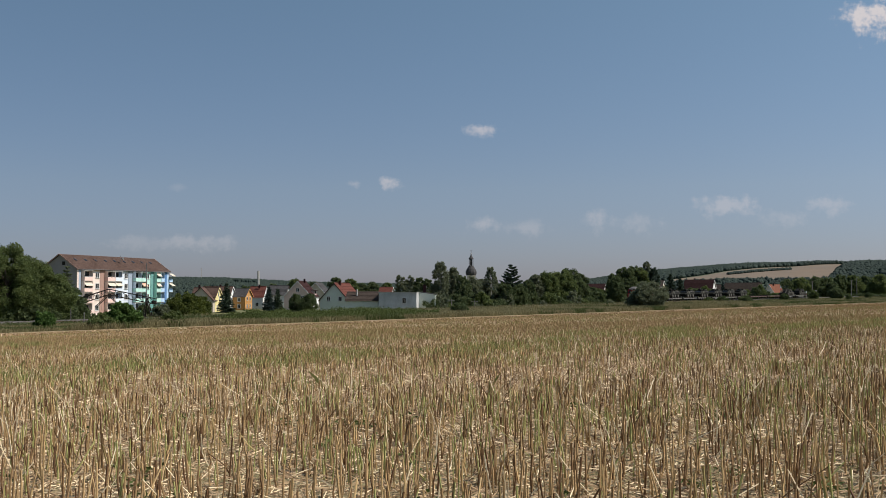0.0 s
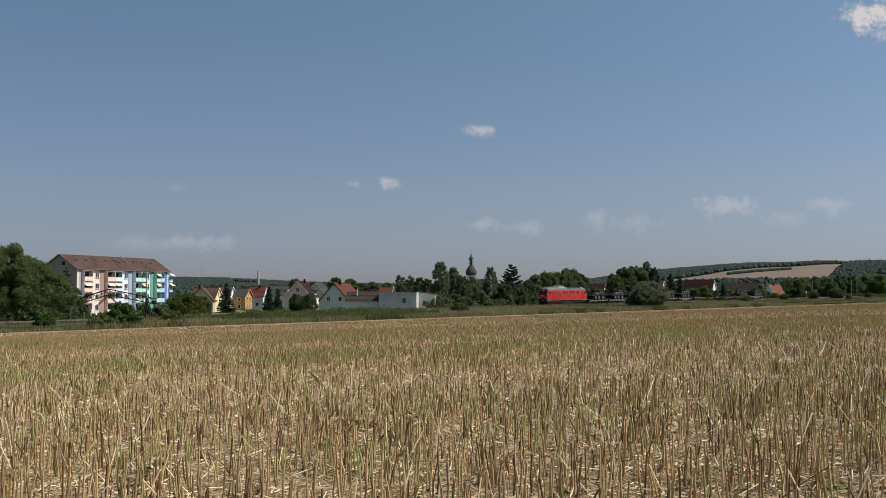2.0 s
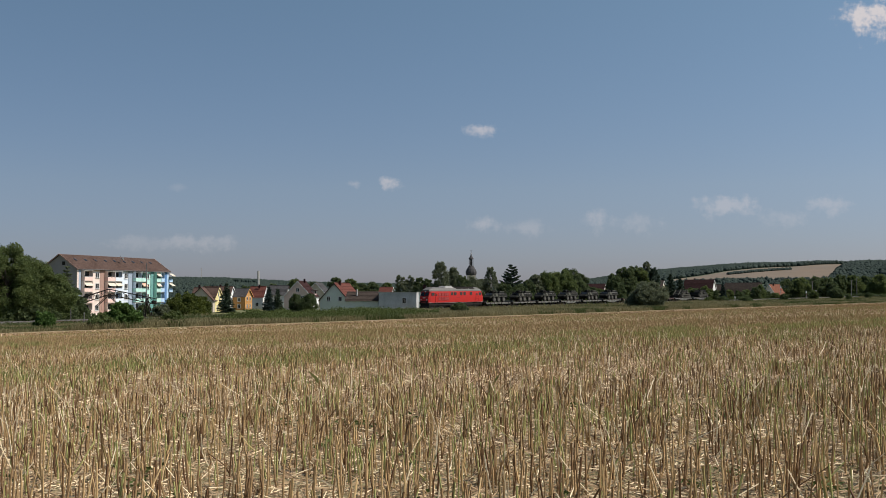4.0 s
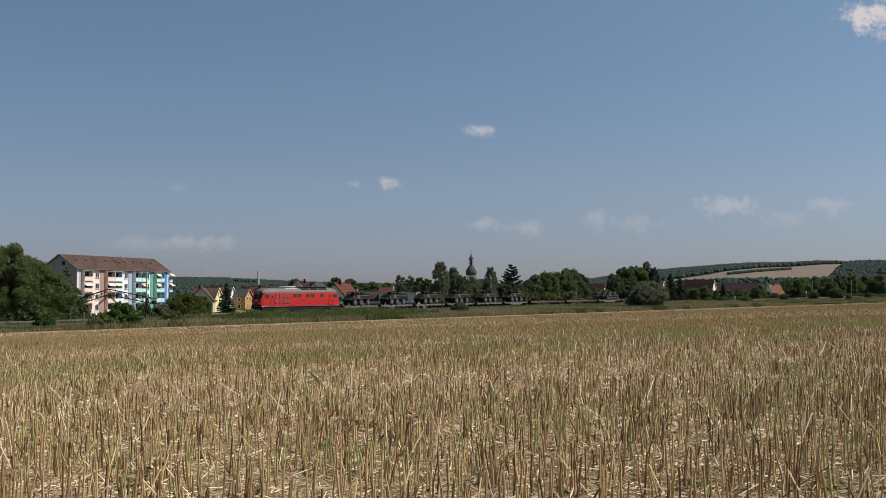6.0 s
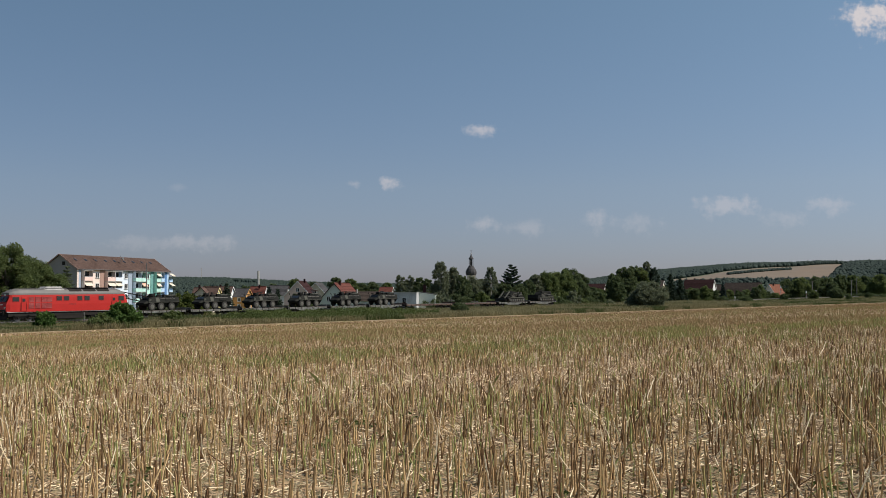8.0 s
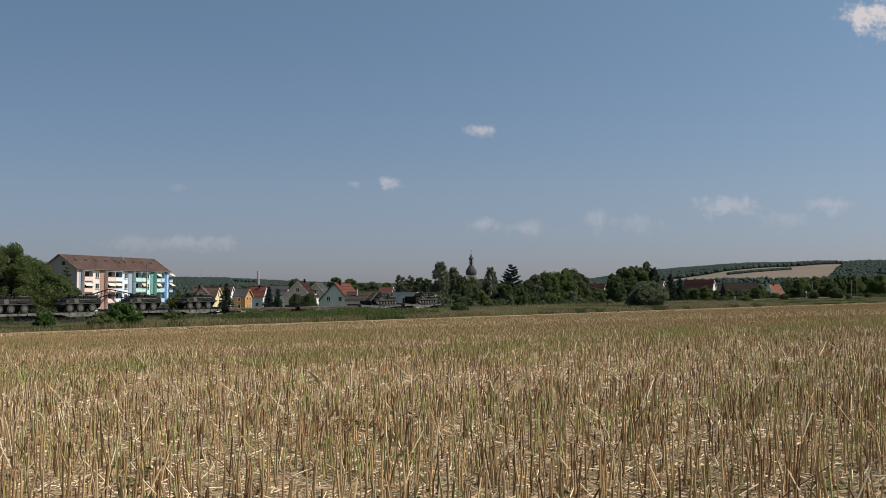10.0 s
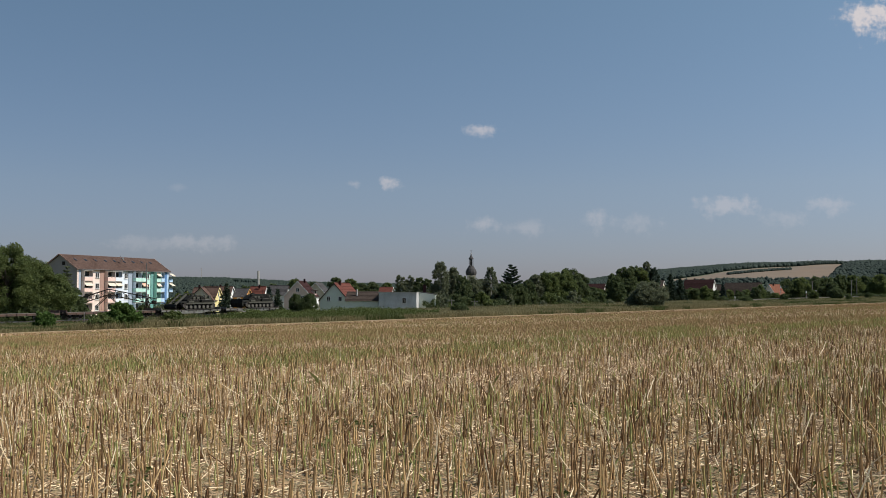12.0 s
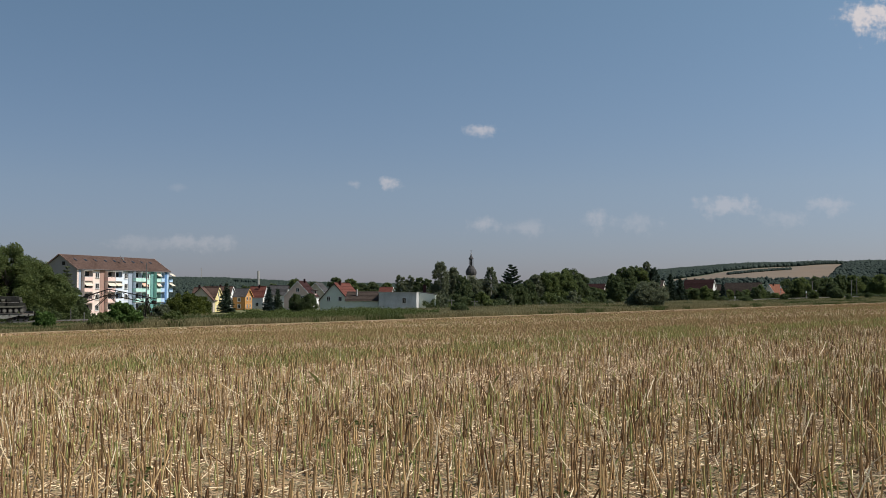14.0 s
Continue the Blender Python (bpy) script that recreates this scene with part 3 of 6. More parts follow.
def wheeled_carrier(label):
    """A six-wheeled armoured carrier, origin under its middle, facing +x."""
    t = thing("armoured_carrier", label, "armoured vehicle", pose(0, 0, 0), "wheeled carriers on the train")
    bm = B()

    def ring(x, lo, mid, hi, wl, wm, wh):
        return [(x, -wl, lo), (x, -wm, mid), (x, -wh, hi), (x, wh, hi), (x, wm, mid), (x, wl, lo)]
    loft(bm, [ring(-3.40, 0.80, 1.35, 1.95, 0.85, 1.36, 1.08), ring(-3.1, 0.55, 1.32, 2.02, 0.90, 1.44, 1.12), ring(1.25, 0.55, 1.30, 2.02, 0.90, 1.44, 1.12),
              ring(2.05, 0.58, 1.28, 1.98, 0.90, 1.42, 1.10), ring(2.75, 0.72, 1.22, 1.56, 0.90, 1.36, 1.08), ring(3.42, 0.92, 1.12, 1.26, 0.95, 1.15, 1.0)])
    hull = part("hull", bm, OLIVE, t)
    for sy in (1, -1):
        bm = B()
        profile(bm, [(-3.2, 1.33), (2.7, 1.33), (2.7, 1.40), (-3.2, 1.40)], sy * 1.38, sy * 1.50, "y")
        part("fender", bm, OLIVE_LIGHT, hull)
        for x in (2.05, 0.28, -1.80):
            bm = rod(B(), (x, sy * 1.02, 0.64), (x, sy * 1.47, 0.64), 0.64, 20)
            bmesh.ops.bevel(bm, geom=[e for e in bm.edges if len(e.link_faces) == 2 and e.calc_face_angle(0) > 1.2], offset=0.07, segments=1, affect="EDGES")
            w = part("wheel", bm, RUBBER, t)
            bm = rod(B(), (x, sy * 1.42, 0.64), (x, sy * 1.50, 0.64), 0.36, 14)
            rod(bm, (x, sy * 1.46, 0.64), (x, sy * 1.55, 0.64), 0.14, 8)
            part("rim", bm, RIM, w)
        bm = box(B(), 0.9, sy * 1.30, 1.68, 0.75, 0.06, 0.6, rot=Matrix.Rotation(sy * 0.50, 4, "X"), bev=0.02)
        part("side_door", bm, OLIVE_LIGHT, hull)
        bm = box(B(), -1.4, sy * 1.30, 1.66, 1.5, 0.10, 0.42, rot=Matrix.Rotation(sy * 0.50, 4, "X"), bev=0.02)
        part("stowage_box", bm, OLIVE, hull)
        bm = box(B(), 2.45, sy * 1.2, 1.78, 0.16, 0.24, 0.22, bev=0.03)
        part("headlight", bm, OLIVE_LIGHT, hull)
        bm = rod(B(), (2.2, sy * 1.32, 1.75), (2.55, sy * 1.5, 2.18), 0.02)
        box(bm, 2.55, sy * 1.5, 2.22, 0.06, 0.16, 0.24)
        part("mirror", bm, BLACK, hull)
        part("bow_locker", box(B(), 2.35, sy * 1.12, 1.62, 0.55, 0.36, 0.34, bev=0.05), OLIVE_LIGHT, hull)
    bm = B()
    v = [bm.verts.new(p) for p in ((2.12, -0.9, 1.97), (2.12, 0.9, 1.97), (2.62, 0.88, 1.68), (2.62, -0.88, 1.68))]
    bm.faces.new(v)
    bmesh.ops.solidify(bm, geom=bm.faces[:], thickness=-0.04)
    part("windscreen", bm, GLASS, hull)
    # roof gear: hatches, ring mount, racks, aerials
    for x, y, r in ((1.35, 0.5, 0.32), (1.35, -0.5, 0.32), (-0.1, 0.0, 0.46)):
        bm = rod(B(), (x, y, 2.0), (x, y, 2.12), r, 14)
        rod(bm, (x, y, 2.12), (x, y, 2.17), r * 0.85, 14)
        part("hatch", bm, OLIVE, hull)
    bm = B()
    for y in (-0.3, 0.3):
        rod(bm, (-0.1, y, 2.1), (-0.1, y * 0.3, 2.45), 0.04)
    rod(bm, (-0.45, 0, 2.46), (0.75, 0, 2.50), 0.045)
    box(bm, -0.15, 0, 2.45, 0.45, 0.18, 0.20, bev=0.03)
    part("gun_mount", bm, BLACK, hull)
    bm = B()
    for y in (-0.95, 0.95):
        rod(bm, (-3.1, y, 2.26), (-1.0, y, 2.26), 0.025)
        for x in (-3.1, -2.0, -1.0):
            rod(bm, (x, y, 2.0), (x, y, 2.26), 0.02)
    part("roof_rack", bm, OLIVE_LIGHT, hull)
    bm = box(B(), -2.1, 0.1, 2.16, 1.7, 1.5, 0.30, bev=0.10)
    part("tarpaulin_roll", bm, OLIVE_LIGHT, hull)
    bm = rod(B(), (-0.8, -1.0, 2.05), (0.9, -1.0, 2.05), 0.10, 8)
    part("exhaust", bm, RUST, hull)
    for x, y, h in ((0.55, 0.75, 0.30), (-0.75, 0.72, 0.34), (-0.9, -0.55, 0.26), (0.3, -0.6, 0.22), (-2.9, -0.5, 0.42)):
        part("roof_box", box(B(), x, y, 2.0 + h / 2, 0.42, 0.34, h, bev=0.04), OLIVE, hull)
    for sy in (1, -1):
        for x in (1.9, 1.65, 1.4):
            part("smoke_launcher", rod(B(), (x, sy * 1.05, 2.0), (x + 0.14, sy * 1.22, 2.24), 0.05, 6), BLACK, hull)
        part("tow_cable", rod(B(), (-2.6, sy * 1.24, 1.85), (0.3, sy * 1.24, 1.85), 0.03, 5), STEEL, hull)
    part("aerial", rod(B(), (-2.9, 0.8, 2.0), (-3.1, 0.85, 2.9), 0.015, 4), BLACK, hull)
    part("cupola", box(B(), 1.15, 0.05, 2.25, 0.8, 0.9, 0.40, bev=0.08), OLIVE, hull)
    # the upper hull is tall: draw out everything above the fenders
    for ob in [hull] + list(hull.children):
        for v in ob.data.vertices:
            v.co.z += max(0.0, v.co.z - 1.40) * 0.32
    return t


def tracked_vehicle(label, ramp):
    """A tracked engineer vehicle, facing +x; ramp: a raised sloping jib, otherwise an upright blade."""
    t = thing("tracked_engineer_vehicle", label, "armoured vehicle", pose(0, 0, 0), "tracked vehicles on the train")
    bm = B()

    def ring(x, lo, hi, w):
        return [(x, -w, lo), (x, -w, hi), (x, w, hi), (x, w, lo)]
    loft(bm, [ring(-3.5, 0.75, 1.50, 1.12), ring(-3.1, 0.50, 1.62, 1.12), ring(1.6, 0.50, 1.62, 1.12), ring(3.45, 0.85, 1.15, 1.12)])
    hull = part("hull", bm, OLIVE, t)
    for sy in (1, -1):
        # closed track band round the wheels
        outer = [(-3.35, 0.35), (-2.75, 0.02), (2.55, 0.02), (3.30, 0.45), (3.42, 0.80), (3.10, 1.05), (-3.10, 1.08), (-3.45, 0.85)]
        inner = [(-3.20, 0.42), (-2.65, 0.12), (2.45, 0.12), (3.18, 0.50), (3.28, 0.78), (3.05, 0.95), (-3.05, 0.98), (-3.30, 0.80)]
        bm = B()
        y0, y1 = sy * 1.06, sy * 1.60
        vs = [[bm.verts.new((p[0], y, p[1])) for p in pts] for y in (y0, y1) for pts in (outer, inner)]
        n = len(outer)
        for i in range(n):
            j = (i + 1) % n
            bm.faces.new((vs[0][i], vs[0][j], vs[2][j], vs[2][i]))
            bm.faces.new((vs[1][i], vs[3][i], vs[3][j], vs[1][j]))
            bm.faces.new((vs[2][i], vs[2][j], vs[3][j], vs[3][i]))
            bm.faces.new((vs[0][i], vs[1][i], vs[1][j], vs[0][j]))
        bmesh.ops.recalc_face_normals(bm, faces=bm.faces)
        part("track", bm, TRACKM, t)
        for k in range(7):
            x = -2.75 + k * 0.88
            bm = rod(B(), (x, sy * 1.15, 0.46), (x, sy * 1.52, 0.46), 0.34, 14)
            w = part("road_wheel", bm, RUBBER, t)
            bm = rod(B(), (x, sy * 1.50, 0.46), (x, sy * 1.56, 0.46), 0.23, 12)
            part("hub", bm, RIM, w)
        for x, z in ((-3.05, 0.68), (3.02, 0.72)):
            bm = rod(B(), (x, sy * 1.2, z), (x, sy * 1.55, z), 0.30, 12)
            part("sprocket", bm, TRACKM, t)
        bm = box(B(), -0.1, sy * 1.36, 1.16, 6.6, 0.54, 0.06)
        part("fender", bm, OLIVE_LIGHT, hull)
        bm = box(B(), -1.6, sy * 1.38, 1.42, 2.2, 0.46, 0.42, bev=0.04)
        part("stowage_box", bm, OLIVE, hull)
        bm = box(B(), 1.6, sy * 1.38, 1.36, 1.1, 0.42, 0.30, bev=0.04)
        part("stowage_box", bm, OLIVE_LIGHT, hull)
    bm = B()
    back = -2.7 if not ramp else -1.6
    loft(bm, [ring(back, 1.6, 1.95, 1.15), ring(back + 0.5, 1.6, 2.30, 1.10), ring(-0.6, 1.6, 2.42, 1.05), ring(1.1, 1.6, 2.40, 1.05), ring(2.0, 1.5, 1.72, 1.0)])
    sup = part("superstructure", bm, OLIVE, hull)
    for sy in (1, -1):
        for x, w, h in ((-0.9, 0.7, 0.42), (-0.05, 0.6, 0.36), (0.75, 0.5, 0.30)):
            part("side_bin", box(B(), x, sy * 1.16, 2.0, w, 0.18, h, bev=0.03), OLIVE_LIGHT if x > -0.5 else OLIVE, sup)
        part("side_skirt", box(B(), -0.1, sy * 1.62, 1.04, 5.6, 0.04, 0.22), OLIVE_LIGHT, hull)
    for x, y in ((0.9, 0.45), (0.9, -0.45), (-0.2, 0.4)):
        bm = rod(B(), (x * 0.7, y, 2.36), (x * 0.7, y, 2.56), 0.33, 12)
        part("hatch", bm, OLIVE_LIGHT, sup)
    bm = B()
    rod(bm, (0.3, 0, 2.70), (1.5, 0, 2.74), 0.05)
    box(bm, 0.3, 0, 2.66, 0.5, 0.2, 0.22)
    part("gun_mount", bm, BLACK, sup)
    for x, y, h in ((-1.3, 0.75, 0.5), (-1.9, -0.6, 0.42), (-2.9, 0.6, 0.55), (-0.6, -0.7, 0.35), (-2.3, 0.2, 0.6), (1.1, 0.8, 0.4)):
        part("deck_box", box(B(), x, y, 1.85 + h / 2, 0.5, 0.42, h, bev=0.04), OLIVE_LIGHT if h > 0.45 else OLIVE, hull)
    for sy in (1, -1):
        for k in range(5):
            part("return_roller", rod(B(), (-2.3 + k * 1.15, sy * 1.2, 0.93), (-2.3 + k * 1.15, sy * 1.5, 0.93), 0.10, 8), RUBBER, t)
        part("tow_cable", rod(B(), (-2.5, sy * 1.12, 1.66), (1.5, sy * 1.12, 1.66), 0.035, 5), STEEL, hull)
    bm = box(B(), -2.3, 0, 1.72, 1.9, 1.8, 0.24, bev=0.05)
    part("engine_deck", bm, OLIVE_LIGHT, hull)
    if ramp:
        bm = B()
        for y in (-0.85, 0.85):
            box(bm, 3.35, y, 1.70, 3.1, 0.16, 0.34, rot=Matrix.Rotation(0.66, 4, "Y"))
        for k in range(4):
            box(bm, 2.4 + k * 0.64, 0, 2.44 - k * 0.50, 0.10, 1.6, 0.10)
        part("jib", bm, OLIVE_LIGHT, hull)
        bm = B()
        loft(bm, [[(4.75, -1.6, 0.10), (4.95, -1.6, 0.5), (4.75, -1.6, 0.95), (4.62, -1.6, 0.5)], [(4.75, 1.6, 0.10), (4.95, 1.6, 0.5), (4.75, 1.6, 0.95), (4.62, 1.6, 0.5)]])
        part("dozer_blade", bm, OLIVE, hull)
    else:
        bm = B()
        loft(bm, [[(3.95, -1.6, 0.15), (4.25, -1.6, 0.9), (4.05, -1.6, 1.70), (3.85, -1.6, 1.0)], [(3.95, 1.6, 0.15), (4.25, 1.6, 0.9), (4.05, 1.6, 1.70), (3.85, 1.6, 1.0)]])
        part("dozer_blade", bm, OLIVE, hull)
        bm = B()
        for y in (-0.7, 0.7):
            box(bm, 3.5, y, 0.9, 1.1, 0.2, 0.25)
        part("blade_arm", bm, BLACK, hull)
        bm = box(B(), -0.5, 0.85, 2.42, 4.2, 0.34, 0.30, bev=0.05)
        box(bm, -2.3, 0.85, 2.25, 0.6, 0.5, 0.55, bev=0.05)
        part("crane_jib", bm, OLIVE, hull)
    bm = rod(B(), (-2.6, -0.8, 1.7), (-2.7, -0.85, 3.4), 0.015)
    part("aerial", bm, BLACK, hull)
    return t


TRAIN = []                                # (thing, metres of its middle behind the nose, height over the rails)


def build_train():
    TRAIN.append((locomotive(), 10.1, 0.0))
    worn = ("worn grey flat wagon with a timber deck", "worn grey flat wagon with deep fish-belly sills")
    kinds = [flat_wagon(11.15, worn[0], False), flat_wagon(11.15, worn[1], True)]
    carrier = wheeled_carrier("dark olive six-wheeled armoured carrier chained to a wagon")
    for i in range(6):
        s = 20.75 + 11.15 * (i + 0.5)
        k = i % 2 if i > 1 else 0
        fresh = i in (0, 3)
        wagon = kinds[k] if fresh else copy_thing(kinds[k], pose(0, 0, 0))
        TRAIN.append((wagon, s, 0.0))
        apc = carrier if i == 0 else copy_thing(carrier, pose(0, 0, 0))
        TRAIN.append((apc, s + 0.45, 1.15))
    brown = flat_wagon(17.0, "empty brown flat wagon with a timber deck", False, True)
    TRAIN.append((brown, 88.2 + 8.5, 0.0))
    TRAIN.append((copy_thing(brown, pose(0, 0, 0)), 105.2 + 8.5, 0.0))
    heavy = flat_wagon(13.4, "worn flat wagon loaded with a tracked vehicle", True)
    TRAIN.append((heavy, 122.3 + 6.7, 0.0))
    TRAIN.append((copy_thing(heavy, pose(0, 0, 0)), 135.8 + 6.7, 0.0))
    TRAIN.append((tracked_vehicle("dark olive tracked engineer vehicle with a raised sloping jib", True), 130.4, 1.15))
    TRAIN.append((tracked_vehicle("dark olive tracked recovery vehicle with a blade", False), 144.0, 1.15))


build_train()


def motions():
    """The train rolls west at a steady 24 m/s."""
    times = [0.0, 1 / 30, 2 / 30] + [float(i) for i in range(1, 14)] + [14.0 - 2 / 30, 14.0 - 1 / 30, 14.0]
    for ob, s, up in TRAIN:
        rows = []
        for t in times:
            x, y = on_track((56.2 - 15.1 * t) / TX + s)
            rows.append((t, pose(x, y, 0.6 + up + GRADE * y, 0, TILT, YAW + 180)))
        walk(ob, rows)


# ---- buildings ----
def window(parent, x, y, z, w, h, axis, out, bars=True):
    """A window let into a wall: axis 'x' runs along local x on a wall facing out*y, 'y' the other way."""
    def bx(bm, du, dz, su, sz, dep, t):
        if axis == "x":
            return box(bm, x + du, y + out * dep, z + dz, su, t, sz)
        return box(bm, x + out * dep, y + du, z + dz, t, su, sz)
    bm = B()
    for du, dz, su, sz in ((-w / 2, 0, 0.10, h + 0.1), (w / 2, 0, 0.10, h + 0.1), (0, h / 2, w + 0.1, 0.10), (0, -h / 2, w + 0.1, 0.10)):
        bx(bm, du, dz, su, sz, 0.03, 0.10)
    if bars:
        bx(bm, 0, 0, 0.07, h, 0.03, 0.08)
    wn = part("window", bm, WHITE_PAINT, parent)
    bm = bx(B(), 0, 0, w, h, 0.012, 0.03)
    part("pane", bm, GLASS, wn)
    bm = bx(B(), 0, -h / 2 - 0.08, w + 0.25, 0.05, 0.08, 0.2)
    part("sill", bm, CONCRETE, wn)


def house(b, dist, rz, w, l, eave, ridge, wall, roof, label, gable_windows=((-1.3, 1.2), (1.3, 1.2), (0, 4.2)), side_windows=(), side_wall=None, chimney=None, dormers=(), base=-2.0, verge=None):
    """A gabled house; its gable (local -y) faces the railway, its ridge runs along local y, base in the middle of the gable."""
    t = thing("house", label, "house", pose(b * dist, dist, base + GRADE * dist, 0, 0, rz), "village houses")
    eave, ridge = eave - base, ridge - base
    bm = B()
    profile(bm, [(-w / 2, -0.5), (w / 2, -0.5), (w / 2, eave), (0, ridge - 0.12), (-w / 2, eave)], 0, l, "y")
    wl = part("wall", bm, wall, t)
    pitch = math.atan2(ridge - eave, w / 2)
    run = math.hypot(ridge - eave, w / 2) + 0.45
    for s in (-1, 1):
        bm = courses(B(), (0, ridge), (s * run * math.cos(pitch), ridge - run * math.sin(pitch)), max(4, int(run / 0.55)), -0.35, l + 0.35, "y")
        part("roof", bm, roof, t)
        bm = box(B(), s * (run / 2) * math.cos(pitch), -0.38, ridge - run / 2 * math.sin(pitch), run, 0.06, 0.22, rot=Matrix.Rotation(s * pitch, 4, "Y"))
        part("verge_board", bm, verge or WHITE_PAINT, t)
        bm = rod(B(), (s * (w / 2 + 0.38), -0.3, eave - 0.30), (s * (w / 2 + 0.38), l + 0.3, eave - 0.30), 0.07)
        part("gutter", bm, STEEL, t)
    bm = rod(B(), (0, -0.35, ridge + 0.1), (0, l + 0.35, ridge + 0.1), 0.12, 6)
    part("ridge_tile", bm, roof, t)
    # flanks whiter than the gable: sunlight put into their colour
    if side_wall:
        for s in (-1, 1):
            bm = box(B(), s * (w / 2 + 0.02), l / 2, (eave - 0.5) / 2 - 0.05, 0.05, l - 0.04, eave + 0.3)
            part("side_wall", bm, side_wall, t)
    for x, z in gable_windows:
        window(wl, x, 0, z, 1.0, 1.2, "x", -1)
    for y, z in side_windows:
        for sg in (-1, 1):
            window(wl, sg * (w / 2 + (0.05 if side_wall else 0.0)), y, z, 1.0, 1.2, "y", sg)
    if chimney:
        cy, cx = chimney
        bm = box(B(), cx, cy, ridge + 0.05, 0.45, 0.55, 1.2)
        box(bm, cx, cy, ridge + 0.68, 0.6, 0.7, 0.1)
        part("chimney", bm, T_WINE, t)
    for y in dormers:
        zb = eave + 0.6
        bm = B()
        profile(bm, [(0.3, zb - 0.3), (w / 2 - 0.3, zb - 0.3), (w / 2 - 0.3, zb + 1.1), (0.3, zb + 1.6)], y - 1.1, y + 1.1, "y")
        d = part("dormer", bm, wall, t)
        bm = box(B(), w / 4 + 0.2, y, zb + 1.45, w / 2 + 0.2, 2.6, 0.12, rot=Matrix.Rotation(math.atan2(0.5, w / 2 - 0.6), 4, "Y"))
        part("dormer_roof", bm, roof, d)
        bm = box(B(), w / 2 - 0.29, y, zb + 0.55, 0.05, 1.5, 0.8)
        part("pane", bm, GLASS, d)
    return t


def apartment_block():
    # local x runs along the balcony front from the near corner, local y into the building
    t = thing("apartment_block", "four-storey apartment block with pastel balconies and brown tiled roof", "building", pose(-91.6, 247, 0.0, 0, 0, 70.1))
    L, D, EAVE, RIDGE_Z, FL = 38.0, 10.4, 12.3, 15.7, 2.80
    bm = B()
    profile(bm, [(0, -0.8), (D, -0.8), (D, EAVE), (D / 2, RIDGE_Z - 0.15), (0, EAVE)], 0, L, "x")
    body = part("wall", bm, P_GREY, t, "grey rendered gable wall")
    pitch = math.atan2(RIDGE_Z - EAVE, D / 2)
    run = math.hypot(RIDGE_Z - EAVE, D / 2) + 0.9
    for s in (-1, 1):
        bm = courses(B(), (D / 2, RIDGE_Z), (D / 2 + s * run * math.cos(pitch), RIDGE_Z - run * math.sin(pitch)), 14, -0.4, L + 0.4, "x")
        rf = part("roof", bm, T_BROWN, t, "brown tiled roof")
        if s < 0:
            for i in range(9):
                u = 2.6
                bm = box(B(), 3.0 + i * 3.85, D / 2 - u * math.cos(pitch), RIDGE_Z - u * math.sin(pitch) + 0.14, 0.7, 0.9, 0.10, rot=Matrix.Rotation(pitch, 4, "X"))
                part("roof_light", bm, GLASS, rf)
        for x in (-0.42, L + 0.42):
            bm = box(B(), x, D / 2 + s * run / 2 * math.cos(pitch), RIDGE_Z - run / 2 * math.sin(pitch), 0.08, run, 0.26, rot=Matrix.Rotation(-s * pitch, 4, "X"))
            part("verge_board", bm, P_BROWN, t)
    bm = rod(B(), (-0.3, -0.75, EAVE - 0.42), (L + 0.3, -0.75, EAVE - 0.42), 0.09)
    part("gutter", bm, STEEL, t)
    bm = rod(B(), (L * 0.52, D * 0.22, RIDGE_Z - 1.4), (L * 0.52, D * 0.22, RIDGE_Z + 0.3), 0.05)
    rod(bm, (L * 0.52, D * 0.16, RIDGE_Z - 0.6), (L * 0.52, D * 0.13, RIDGE_Z - 0.55), 0.36, 12)
    part("satellite_dish", bm, STEEL, t)
    bm = box(B(), -0.03, 4.0, EAVE + 1.1, 0.08, 0.9, 0.9)
    part("gable_window", bm, BLACK, body)
    # bays along the front: start, width, kind, colour of the wall field, colour of the balustrade
    bays = ((0.0, 0.6, "strip", P_CREAM, None), (0.6, 0.9, "strip", P_STEEL, None), (1.6, 3.4, "balcony", P_CREAM, P_PINK), (5.0, 4.2, "windows", P_CREAM, None), (9.2, 1.9, "strip", P_BROWN, None),
            (11.1, 3.3, "balcony", P_CREAM, P_PINK), (14.4, 3.0, "balcony", P_LBLUE, P_LBLUE), (17.4, 4.0, "windows", P_LBLUE, None), (21.4, 1.9, "strip", P_STEEL, None),
            (23.3, 2.9, "balcony", P_LBLUE, P_MINT), (26.2, 2.5, "balcony", P_MINT, P_MINT), (28.7, 3.0, "windows", P_MINT, None), (31.7, 1.5, "strip", P_GREEN, None),
            (33.2, 2.2, "balcony", P_MINT, P_MINT), (35.4, 1.7, "balcony", P_BLUE, P_BLUE), (37.1, 1.6, "windows", P_BLUE, None), (38.7, 0.9, "strip", P_DBLUE, None), (39.6, 0.9, "strip", P_BLUE, None))
    awn = {(2, 2), (5, 2), (6, 2), (10, 2), (13, 2), (13, 3)}
